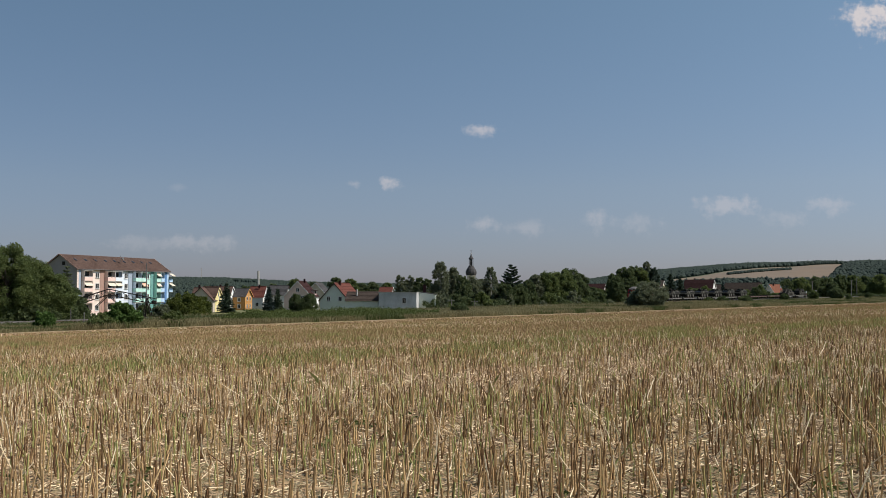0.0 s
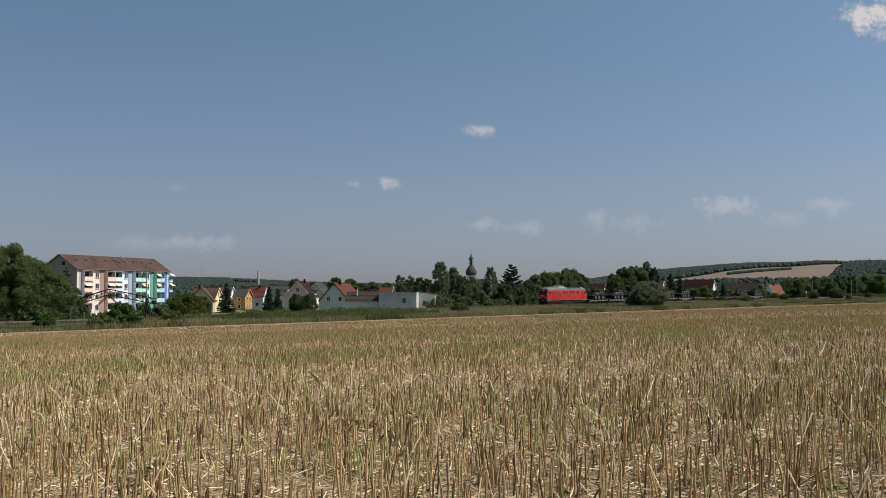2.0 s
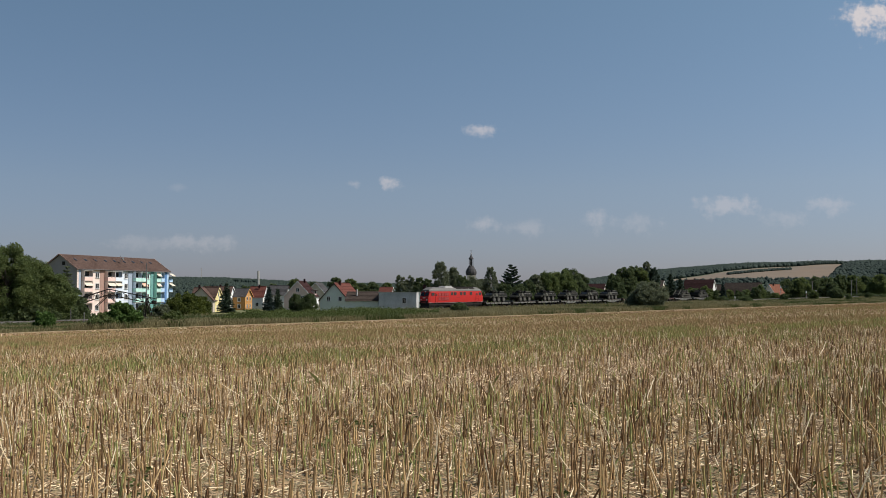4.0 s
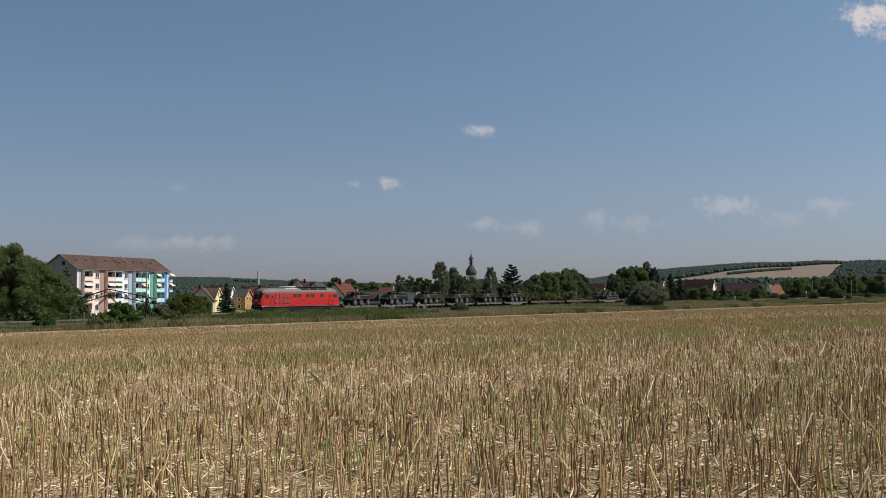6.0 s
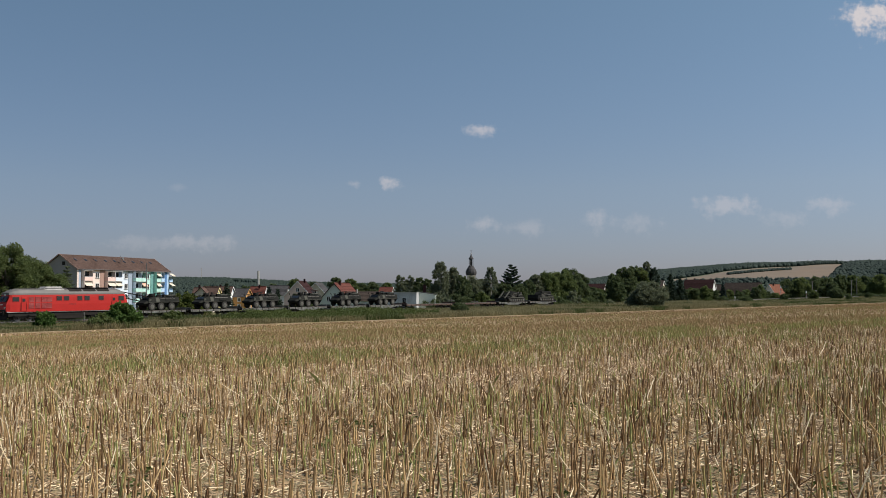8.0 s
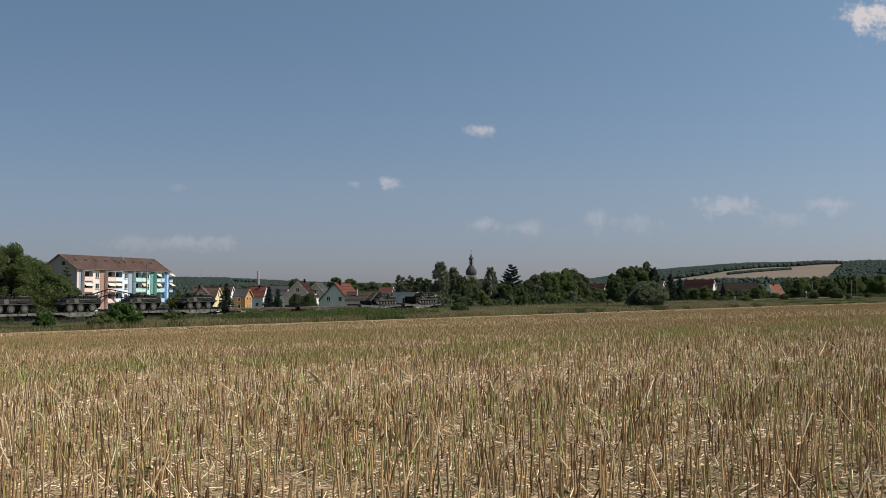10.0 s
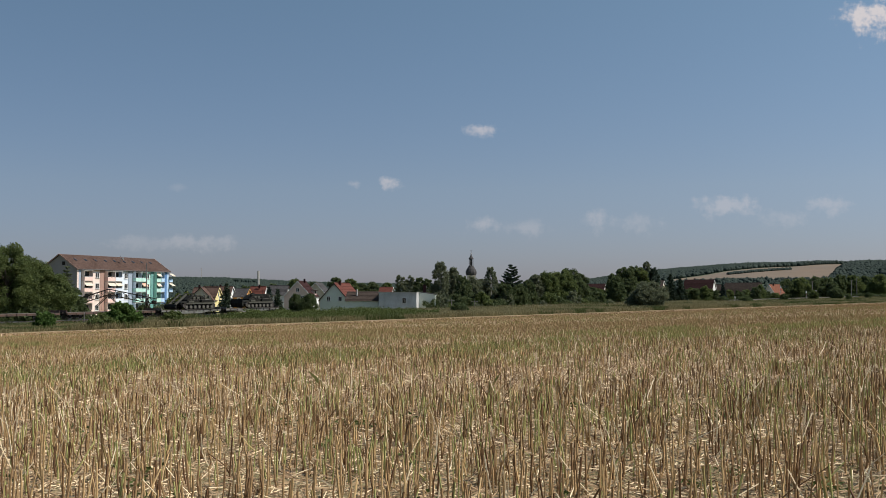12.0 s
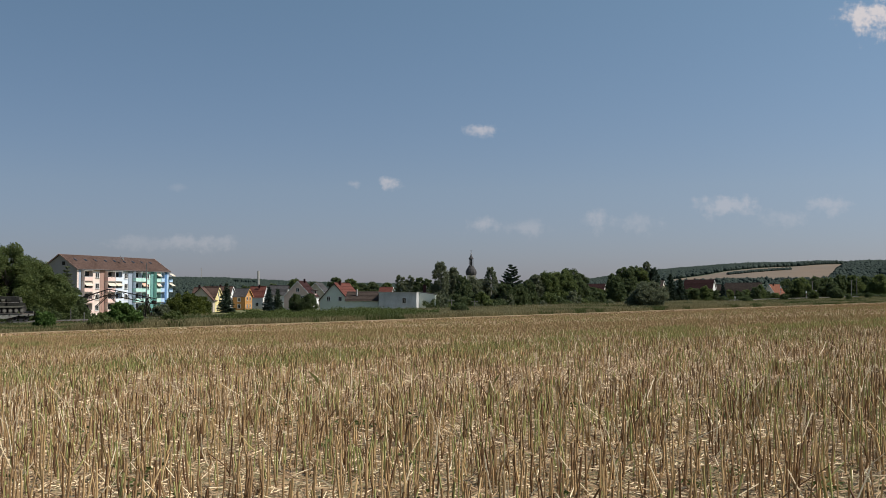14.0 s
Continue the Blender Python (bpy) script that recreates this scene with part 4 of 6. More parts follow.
    for k, (x0, w, kind, colr, bal) in enumerate(bays):
        x0, w = x0 * L / 40.5, w * L / 40.5
        deep = 0.10 if kind == "windows" else (0.22 if kind == "strip" else 0.04)
        bm = box(B(), x0 + w / 2, -deep / 2, EAVE / 2 - 0.35, w - 0.02, deep, EAVE - 0.4)
        bay = part("wall_panel", bm, colr, t)
        for f in range(4):
            z0 = 0.55 + f * FL
            xm = x0 + w / 2
            if kind == "windows":
                cols = (-1.05, 0.95) if w > 3.5 else ((0.0,) if w < 2.5 else (0.1,))
                for du in cols[-1:]:
                    window(bay, xm + du, -0.10, z0 + 1.55, min(1.35, w * 0.55), 1.35, "x", -1)
            elif kind == "balcony":
                # recessed dark opening, floor slab, balustrade and cheek walls
                bm = box(B(), xm, -0.06, z0 + 1.35, w - 0.5, 0.06, 2.1)
                part("balcony_door", bm, GLASS, bay)
                bm = box(B(), xm, -0.60, z0 + 0.02, w - 0.08, 1.2, 0.16)
                slab = part("balcony", bm, CONCRETE, bay)
                bm = box(B(), xm, -1.19, z0 + 0.55, w - 0.08, 0.07, 0.95)
                for s in (-1, 1):
                    box(bm, xm + s * (w / 2 - 0.07), -0.62, z0 + 0.55, 0.06, 1.08, 0.95)
                part("balustrade", bm, bal, slab)
                bm = rod(B(), (x0 + 0.1, -1.19, z0 + 1.08), (x0 + w - 0.1, -1.19, z0 + 1.08), 0.035)
                part("handrail", bm, WHITE_PAINT, slab)
                if f == 3:
                    bm = box(B(), xm, -0.62, z0 + FL - 0.2, w - 0.08, 1.25, 0.08)
                    part("canopy", bm, CONCRETE, slab)
                for s in (-1, 1):
                    bm = box(B(), xm + s * (w / 2 - 0.05), -0.60, z0 + 1.9, 0.05, 1.16, 1.7)
                    part("privacy_screen", bm, colr, slab)
                if (k, f) in awn:
                    bm = box(B(), xm, -1.25, z0 + 2.05, w - 0.3, 1.4, 0.05, rot=Matrix.Rotation(0.75, 4, "X"))
                    part("awning", bm, AWNING_P if k == 10 and f == 2 else AWNING, slab)
            elif kind == "strip" and w > 1.4:
                for zz in (0.9,):
                    bm = box(B(), xm, -0.24, z0 + 1.6, 0.5, 0.04, 1.0)
                    part("stair_window", bm, colr, bay)
    # end balconies past the far corner
    for f in (1, 2, 3):
        z0 = 0.55 + f * FL
        bm = box(B(), L + 0.8, 0.2, z0 + 0.02, 1.5, 1.4, 0.16)
        slab = part("balcony", bm, CONCRETE, body)
        bm = box(B(), L + 0.8, -0.5, z0 + 0.55, 1.5, 0.07, 0.95)
        part("balustrade", bm, P_BLUE, slab)
        if f > 1:
            bm = box(B(), L + 0.9, -0.9, z0 + 2.1, 1.6, 1.5, 0.05, rot=Matrix.Rotation(0.55, 4, "X"))
            part("awning", bm, AWNING, slab)
    return t


def church():
    t = thing("church_tower", "distant church tower with dark onion dome, lantern and gilded ball", "church", pose(0.0285 * 500, 500, 2.0))
    bm = box(B(), 0, 0, 6.2, 4.4, 4.4, 13.2)
    part("tower_wall", bm, P_BEIGE, t)

    def turned(pts, n=12):
        bm = B()
        loft(bm, [[(r * math.cos(2 * math.pi * i / n), r * math.sin(2 * math.pi * i / n), z) for i in range(n)] for r, z in pts])
        return bm
    SL = T_DARK
    dome = part("onion_dome", turned([(2.35, 12.6), (2.75, 13.6), (2.75, 14.6), (2.3, 15.8), (1.6, 16.8), (1.2, 17.5)]), SL, t)
    for i in range(8):
        a = math.pi / 4 * (i + 0.5)
        bm = rod(B(), (1.02 * math.cos(a), 1.02 * math.sin(a), 17.4), (1.02 * math.cos(a), 1.02 * math.sin(a), 20.9), 0.17)
        part("lantern_post", bm, SL, dome)
    part("lantern_core", turned([(0.35, 17.4), (0.35, 20.9)]), SL, dome)
    part("lantern_cap", turned([(1.2, 20.8), (1.25, 21.2), (0.8, 21.9), (0.4, 22.6), (0.12, 23.6), (0.06, 25.4)]), SL, dome)
    bm = B()
    bmesh.ops.create_icosphere(bm, subdivisions=2, radius=0.34, matrix=Matrix.Translation((0, 0, 23.6)))
    part("gilded_ball", bm, STEEL, dome)
    bm = box(B(), 0.15, 0, 25.1, 0.9, 0.05, 0.3)
    part("weather_vane", bm, STEEL, dome)


def workshop():
    """The white flat-roofed building with its low brown-roofed wing."""
    t = thing("workshop_building", "white rendered two-storey workshop with a flat roof", "building", pose(-15.6, 240, -0.1, 0, 0, -4))
    bm = box(B(), 4.6, 4, 2.9, 9.2, 8, 6.4)
    w = part("wall", bm, P_WEATHERED, t, "weathered white render mottled with grey")
    bm = box(B(), 4.6, 4, 6.18, 9.5, 8.3, 0.18)
    part("flat_roof", bm, CONCRETE, t)
    for x, z in ((6.2, 4.2),):
        window(w, x, 0, z, 0.9, 1.5, "x", -1)
    for x in (2.0, 6.2):
        window(w, x, 0, 1.1, 1.2, 1.1, "x", -1)
    bm = B()
    profile(bm, [(9.2, -0.5), (13.4, -0.5), (13.4, 5.6), (9.2, 6.2)], 6.0, 11.5, "y")
    e = part("lean_to", bm, P_GREENISH, t)
    window(e, 11.2, 6.0, 1.6, 1.5, 1.4, "x", -1)
    bm = box(B(), 11.3, 8.75, 6.0, 4.5, 5.8, 0.12, rot=Matrix.Rotation(0.14, 4, "Y"))
    part("lean_to_roof", bm, T_DARK, t)
    bm = box(B(), 10.4, 8.5, 7.0, 0.8, 0.8, 2.2)
    part("chimney", bm, T_WINE, t)
    # wing
    s = thing("low_wing", "low rendered outbuilding with a brown pitched roof", "building", pose(-24.0, 243, -0.1, 0, 0, -4))
    bm = B()
    profile(bm, [(0, -0.5), (7, -0.5), (7, 4.1), (3.5, 6.2), (0, 4.1)], 0, 8.2, "x")
    part("wall", bm, P_GREENISH, s)
    for sg in (-1, 1):
        bm = courses(B(), (3.5, 6.35), (3.5 + sg * 3.9, 4.05), 7, -0.1, 8.3, "x")
        part("roof", bm, T_DIM, s)
    bm = rod(B(), (2.6, 1.8, 5.0), (2.6, 1.8, 6.9), 0.18, 8)
    part("flue", bm, CONCRETE, s)


def build_village():
    apartment_block()
    church()
    workshop()
    # bearing, distance, turn, gable width, length, eave, ridge
    house(-0.2450, 286, 2, 7.0, 5, 1.6, 5.2, P_BEIGE, T_BROWN, "beige gabled house with a brown tiled roof", ((-1.6, 4.2), (1.6, 1.4)), (), chimney=(3, -1.0), verge=T_DIM)
    house(-0.2270, 293, 88, 7.0, 7, 2.6, 5.1, P_YELLOW, T_BROWN, "small yellow house with a brown tiled roof", ((0, 5.2), (1.2, 4), (-1.5, 1.4)), ((2, 1.6),), verge=P_YELLOW)
    house(-0.2130, 312, 88, 7.2, 9, 2.6, 5.3, P_WHITE, T_BROWN, "white rendered house with a brown roof", ((-1.5, 1.3), (1.5, 4.0)), ((2, 1.5), (5, 1.5)), chimney=(4, 0.8))
    house(-0.1965, 315, 82, 6.6, 6.5, 2.4, 4.6, P_ORANGE, T_DARK, "bright orange house with a dark slate roof", ((-1.4, 3.6), (1.4, 3.6), (1.4, 1.2), (-1.4, 1.2)), ((2, 3.3), (4.6, 3.3), (2, 1.2)), verge=P_ORANGE)
    house(-0.1790, 335, 84, 7.2, 5, 1.9, 5.3, P_WHITE, T_RED, "white house with a red tiled roof", ((0, 1.4), (0, 4.4)), ((2, 1.4),), chimney=(2, -1))
    house(-0.1570, 325, 86, 7.0, 6, 2.8, 5.6, P_WHITE, T_DARK, "white house with a dark grey roof", ((-1.4, 1.3), (1.4, 3.6)), ((2, 1.4),), verge=T_DIM)
    house(-0.1470, 310, -8, 8.6, 9, 2.4, 7.1, P_ROSE, T_WINE, "rose gabled house with white verge boards", ((-1.6, 3.9), (1.6, 3.9), (0.0, 6.4)), ((2, 3.5), (5, 3.5)), P_WHITE, chimney=(6, 0.5), dormers=(6.5,))
    house(-0.1290, 350, -8, 7.6, 9, 2.6, 6.6, P_BEIGE, T_DARK, "beige gabled house with white verge boards", ((0, 5.6),), ((2, 3.5),), P_WHITE)
    house(-0.1100, 268, -14, 8.2, 12, 1.9, 6.4, P_GREENISH, T_RED, "pale green rendered gabled house with a red tiled roof", ((-1.6, 4.2), (1.7, 4.2), (1.8, 1.4)), ((2, 3.0),), None, chimney=(3, 0.6), dormers=(5.0, 9.5), verge=T_DIM)
    house(-0.0510, 400, 80, 6.5, 5, 2.2, 4.9, P_ROSE, T_RED, "far house with a red tiled roof", (), (), chimney=(3, 0.6))
    house(0.1640, 400, 66, 9.0, 16, 2.6, 6.2, P_ROSE, T_WINE, "long farmhouse with a wine-red roof", (), (), None)
    house(0.2740, 455, 62, 8.5, 13, 3.8, 8.2, P_WHITE, T_WINE, "farm building with a wine-red roof", ((0, 6.5),), (), chimney=(9, 0.5))
    house(0.2230, 470, 66, 8.0, 14, 4.6, 7.8, P_BEIGE, T_DIM, "beige house with a weathered roof", (), ())
    house(0.2970, 470, 60, 7.5, 10, 2.6, 6.0, P_YELLOW, T_DIM, "low yellow farm building with a weathered brown roof", ((0, 3.0),), ())
    house(0.3215, 458, 60, 8.5, 16, 1.4, 6.8, P_WHITE, T_DIM, "white gabled barn with a dark brown roof", ((0, 4.5),), (), verge=T_DIM)
    house(0.3300, 465, -48, 6.5, 9, 1.2, 6.0, P_WHITE, T_ORANGE, "small house with a bright orange tiled roof", ((0, 3.6),), (), chimney=(3, 0.5))


build_village()


def gantry():
    """The idle loading conveyor behind the track: two lattice booms on legs."""
    t = thing("loading_gantry", "black lattice loading gantry standing idle beside the track", "gantry", pose(-70.3, 192, -0.2, 0, 0, 8))

    def boom(a, b, deep):
        bm = B()
        a, b = Vector(a), Vector(b)
        n = 7
        up = Vector((0, 0, deep))
        for y in (-0.6, 0.6):
            o = Vector((0, y, 0))
            rod(bm, a + o, b + o, 0.075)
            rod(bm, a + o - up, b + o - up, 0.065)
            for i in range(n):
                p, q = a.lerp(b, i / n) + o, a.lerp(b, (i + 1) / n) + o
                rod(bm, p, q - up, 0.035)
                rod(bm, p, p - up, 0.035)
        return part("lattice_boom", bm, BLACK, t)
    top = (5.2, 0, 6.9)
    boom((0, 0, 5.2), top, 1.1)
    boom(top, (14.3, 0, 5.0), 1.1)
    bm = B()
    for x in (-0.1, 0.4):
        rod(bm, (x, 0, 5.2), (x - 0.2, 0, -0.3), 0.12)
    part("leg", bm, BLACK, t)
    for y in (-0.8, 0.8):
        bm = B()
        rod(bm, (12.4, y, 5.2), (11.8, y * 1.6, -0.3), 0.11)
        rod(bm, (12.4, y, 5.2), (13.9, y * 1.6, -0.3), 0.11)
        part("leg", bm, BLACK, t)
        bm = B()
        rod(bm, (5.2, y, 5.8), (2.8, y, 3.4), 0.07)
        rod(bm, (5.2, y, 5.8), (8.2, y, 2.6), 0.07)
        part("brace", bm, BLACK, t)
    bm = box(B(), 13.8, 0, 4.3, 0.9, 0.9, 0.7, bev=0.1)
    part("drive_housing", bm, BLACK, t)


gantry()


def pole(b, dist, top, r, name, label, cat, arms=0, base=None):
    x, y, z = site(b, dist)
    top += GRADE * dist
    t = thing(name, label, cat, pose(x, y, z))
    bm = rod(B(), (0, 0, -0.3), (0, 0, top - z), r * 1.15, 8, r * 0.8)
    part("shaft", bm, CONCRETE if r > 0.3 else STEEL, t)
    for i in range(arms):
        bm = rod(B(), (-0.8, 0, top - z - 0.4 - i * 0.6), (0.8, 0, top - z - 0.4 - i * 0.6), 0.05)
        part("crossarm", bm, STEEL, t)
    return t


pole(-0.3000, 200, 10.4, 0.12, "mast", "slim grey lighting mast beside the gantry", "mast")
pole(-0.1868, 430, 12.0, 0.55, "chimney_stack", "tall grey boiler chimney behind the houses", "chimney")
pole(-0.2445, 1900, 38.0, 0.5, "radio_mast", "thin radio mast on the wooded ridge", "mast", 3)
for bb, dd, tt in ((0.0085, 236, 2.6), (0.0320, 246, 2.2)):
    pole(bb, dd, tt, 0.08, "signal_post", "short grey signal post beside the track", "post", 1)
for i, (bb, dd) in enumerate(((-0.3625, 150), (-0.376, 172), (-0.3085, 152), (-0.3345, 166))):
    pole(bb, dd, 1.9, 0.08, "fence_post", "weathered concrete fence post in the grass", "post")


def crossing_post(b, dist, h):
    x, y, z = site(b, dist)
    t = thing("crossing_signal", "white and red level crossing signal on a post", "signal", pose(x, y, z))
    part("post", rod(B(), (0, 0, -0.3), (0, 0, h), 0.10, 6), CONCRETE, t)
    part("signal_head", box(B(), 0, -0.1, h - 0.5, 0.4, 0.15, 0.8, bev=0.05), WHITE_PAINT, t)
    part("red_lamp", rod(B(), (0, -0.16, h - 1.5), (0, -0.24, h - 1.5), 0.15, 10), RED, t)


for bb, dd, hh in ((0.3415, 395, 5.5), (0.3672, 405, 3.4), (0.3770, 410, 3.6)):
    crossing_post(bb, dd, hh)
for bb, dd, hh in ((0.3735, 430, 7.6), (0.4130, 440, 8.2), (0.4185, 470, 9.0)):
    pole(bb, dd, hh, 0.16, "telegraph_pole", "weathered grey telegraph pole beside the line", "pole", 1)


def trimmed_hedge(b, dist, w, h):
    x, y, z = site(b, dist)
    t = thing("trimmed_hedge", "low dark green trimmed hedge on a meadow", "hedge", pose(x, y, z), "trimmed hedges")
    r = np.random.default_rng(int(b * 1000))
    p = r.uniform((-w / 2, -0.8, 0), (w / 2, 0.8, h), (int(w * h * 30), 3))
    v, f = cards(p, 0.3)
    sheet("leaves", v, f, [LEAF_DARK], t)


# ---- plants ----
RNG = np.random.default_rng(7)


def cards(cent, size, flat=0.0, stretch=1.0):
    """Many small leaf sprays: one bent four-sided leaf cluster at each centre, turned at random."""
    n = len(cent)
    a = RNG.normal(size=(n, 3))
    a[:, 2] *= 1 - flat
    a /= np.linalg.norm(a, axis=1)[:, None] + 1e-9
    c = np.cross(a, RNG.normal(size=(n, 3)))
    c /= np.linalg.norm(c, axis=1)[:, None] + 1e-9
    d = np.cross(a, c)
    s = (np.asarray(size) * RNG.uniform(0.6, 1.35, n))[:, None]
    p = np.stack([cent - a * s * stretch, cent + c * s * 0.55 + d * s * 0.2, cent + a * s * stretch, cent - c * s * 0.55 + d * s * 0.2], 1)
    f = np.arange(n * 4).reshape(n, 4)
    return p.reshape(-1, 3), f


def lobes(height, radius, base, count, seed, slim=1.0):
    """Centres and radii of the boughs' leaf masses within a crown."""
    r = np.random.default_rng(seed)
    out = []
    for i in range(count):
        t = (i + 0.5) / count
        z = base + (height - base) * (0.05 + 0.90 * t)
        env = radius * math.sin(math.pi * min(0.95, 0.18 + 0.75 * t)) ** 0.7
        a = r.uniform(0, 2 * math.pi)
        env *= 1 + 0.34 * noise.noise((math.cos(a) * 1.4 + seed * 3.7, math.sin(a) * 1.4, z / radius * 1.8))
        q = env * r.uniform(0.15, 1.0) ** 0.45 * 0.90
        rr = radius * r.uniform(0.11, 0.24) * (1.15 - 0.4 * t)
        out.append((q * math.cos(a), q * math.sin(a), z + r.normal() * 0.15, rr, rr * r.uniform(0.75, 1.2) * slim))
    return out


def broad_tree(b, dist, top, radius, mat, label, leaf=0.30, density=1.0, trunk=0.28, bare=0.25, seed=1, bark=None, slim=1.0, name="tree", count=16, cat="tree", dz=0.0):
    x, y, z = site(b, dist, dz)
    h = top + GRADE * dist - z
    t = thing(name, label, cat, pose(x, y, z), "trees and bushes")
    base = h * bare
    ls = lobes(h, radius, base, int(count * 8), seed, slim)
    if trunk:
        bm = B()
        rod(bm, (0, 0, -0.4), (0.1, 0.05, base + (h - base) * 0.55), trunk, 7, trunk * 0.35)
        for lx, ly, lz, lr, _ in ls[:: 9]:
            rod(bm, (0.05, 0.02, base + (lz - base) * 0.45), (lx * 0.85, ly * 0.85, lz), trunk * 0.32, 5, trunk * 0.1)
        part("trunk", bm, bark or BARK, t)
    pts = []
    for lx, ly, lz, lr, lh in ls:
        n = int(density * 15 * (lr / leaf) ** 2) + 9
        d = RNG.normal(size=(n, 3))
        d /= np.linalg.norm(d, axis=1)[:, None]
        d *= RNG.uniform(0.35, 1.35, n)[:, None] ** 0.8
        pts.append(np.array((lx, ly, lz)) + d * np.array((lr, lr, lh)))
    pts = np.concatenate(pts)
    pts = pts[pts[:, 2] > 0.05]
    v, f = cards(pts, leaf * 0.92)
    sheet("crown", v, f, [mat], t)
    return t


def spruce(b, dist, top, radius, mat, label, seed=1, gappy=0.0, bare=0.06):
    x, y, z = site(b, dist)
    h = top + GRADE * dist - z
    r = np.random.default_rng(seed)
    t = thing("spruce", label, "tree", pose(x, y, z), "conifers")
    bm = rod(B(), (0, 0, -0.3), (0, 0, h * 0.98), 0.22, 6, 0.03)
    part("trunk", bm, BARK, t)
    pts, dirs = [], []
    tiers = int(h / (0.55 + gappy * 0.9))
    for i in range(tiers):
        u = i / tiers
        zz = h * (bare + (0.98 - bare) * u)
        rad = radius * (1 - u) ** (0.85 - 0.5 * gappy) * r.uniform(0.8 - 0.3 * gappy, 1.1) + 0.12
        nb = int(7 + 6 * (1 - u))
        for k in range(nb):
            a = r.uniform(0, 2 * math.pi)
            m = max(3, int(rad / 0.16))
            for j in range(m):
                q = (j + 0.6) / m
                s = 0.30 * (1 - 0.6 * q)
                for _ in range(4):
                    pts.append((rad * q * math.cos(a) + r.normal() * s * 0.6, rad * q * math.sin(a) + r.normal() * s * 0.6,
                                zz - rad * (0.34 - 0.8 * gappy) * q + rad * (0.20 + 0.25 * gappy) * q * q + r.normal() * 0.07))
    v, f = cards(np.array(pts), 0.31, flat=0.6)
    sheet("crown", v, f, [mat], t)
    return t


def build_trees():
    # the wood behind the track in the west
    for i, (b, d, top, r, m) in enumerate(((-0.474, 172, 15.0, 6.6, LEAF), (-0.441, 168, 12.8, 5.4, LEAF), (-0.415, 172, 10.4, 4.8, LEAF), (-0.393, 174, 8.0, 3.6, LEAF), (-0.374, 180, 5.6, 2.4, LEAF_DARK), (-0.462, 180, 12.6, 5.6, LEAF_DARK),
                                          (-0.428, 185, 9.4, 5.0, LEAF_DARK), (-0.520, 168, 14.0, 6.5, LEAF), (-0.398, 188, 7.4, 4.2, LEAF_DARK), (-0.50, 190, 12.0, 6.0, LEAF_DARK))):
        broad_tree(b, d, top, r, m, "large dense green deciduous tree behind the railway", leaf=0.19, seed=10 + i, bare=0.20, trunk=0.3, count=22, density=0.62)
    for i, (b, d, top) in enumerate(((-0.445, 166, 2.6), (-0.428, 168, 2.2), (-0.412, 169, 2.8), (-0.396, 172, 2.4), (-0.380, 176, 2.8), (-0.366, 180, 2.2))):
        broad_tree(b, d, top, 2.6, LEAF_DARK, "dark undergrowth bush beneath the trees", leaf=0.30, seed=400 + i, bare=0.0, trunk=0.08, count=8, name="bush", cat="bush", density=0.8)
    spruce(-0.3800, 205, 10.6, 2.5, LEAF_GREY, "thin grey-green pine beside the apartment block", 3, 0.22)
    # bushes in front of and behind the line
    for i, (b, d, top, r, m, lab) in enumerate((
            (-0.3240, 136, 3.35, 2.6, LEAF_LIGHT, "rounded fresh green bush in front of the track"), (-0.3440, 133, 1.75, 1.9, LEAF, "low green bush at the field's edge"),
            (-0.4030, 137, 2.0, 1.6, LEAF_LIGHT, "small bright green bush at the field's edge"), (-0.2720, 150, 1.9, 1.7, LEAF, "low green bush in front of the track"),
            (-0.2620, 205, 4.0, 4.6, LEAF_YELLOW, "wide yellow-green bush behind the track"), (-0.2480, 215, 3.4, 3.2, LEAF_YELLOW, "wide yellow-green bush behind the track"),
            (-0.2850, 200, 1.9, 2.4, LEAF_GREY, "grey-green bush behind the track"), (-0.3020, 198, 1.8, 2.0, LEAF_DARK, "dark bush under the gantry"),
            (0.0170, 205, 2.05, 1.9, LEAF_DARK, "dark rounded bush at the field's edge"), (0.2080, 252, 6.4, 4.9, LEAF_GREY, "large grey-green willow bush at the field's edge"),
            (0.1930, 254, 3.4, 2.2, LEAF_GREY, "low willow bush at the field's edge"),
            (-0.1480, 262, 3.4, 2.3, LEAF_DARK, "dark garden bush before the houses"), (-0.1350, 258, 3.6, 2.6, LEAF_DARK, "dark garden bush before the houses"))):
        broad_tree(b, d, top, r, m, lab, leaf=0.24, seed=40 + i, bare=0.0, trunk=0.10, count=14, name="bush", cat="bush", density=1.1)
    # taller trees behind the village
    for i, (b, d, top, r, m) in enumerate(((-0.2380, 430, 6.6, 3.4, LEAF_DARK), (-0.2000, 455, 6.4, 4.0, LEAF_DARK), (-0.1720, 455, 7.2, 4.4, LEAF_DARK), (-0.1500, 430, 9.4, 4.2, LEAF), (-0.1300, 450, 8.2, 4.4, LEAF_DARK),
                                          (-0.1090, 440, 10.2, 4.6, LEAF_DARK), (-0.0930, 450, 9.8, 4.4, LEAF), (-0.0720, 455, 8.2, 4.2, LEAF_DARK), (-0.0570, 450, 8.0, 3.6, LEAF), (-0.1860, 460, 6.0, 4.6, LEAF), (-0.0820, 462, 7.6, 4.4, LEAF_DARK))):
        broad_tree(b, d, top - 1.0, r, m, "dark green deciduous tree rising behind the village houses", leaf=0.34, seed=500 + i, bare=0.14, trunk=0.25, count=14, dz=-1.2, density=0.8)
    # garden conifers
    spruce(-0.2190, 284, 7.0, 2.7, NEEDLE, "dark spruce in a garden", 5)
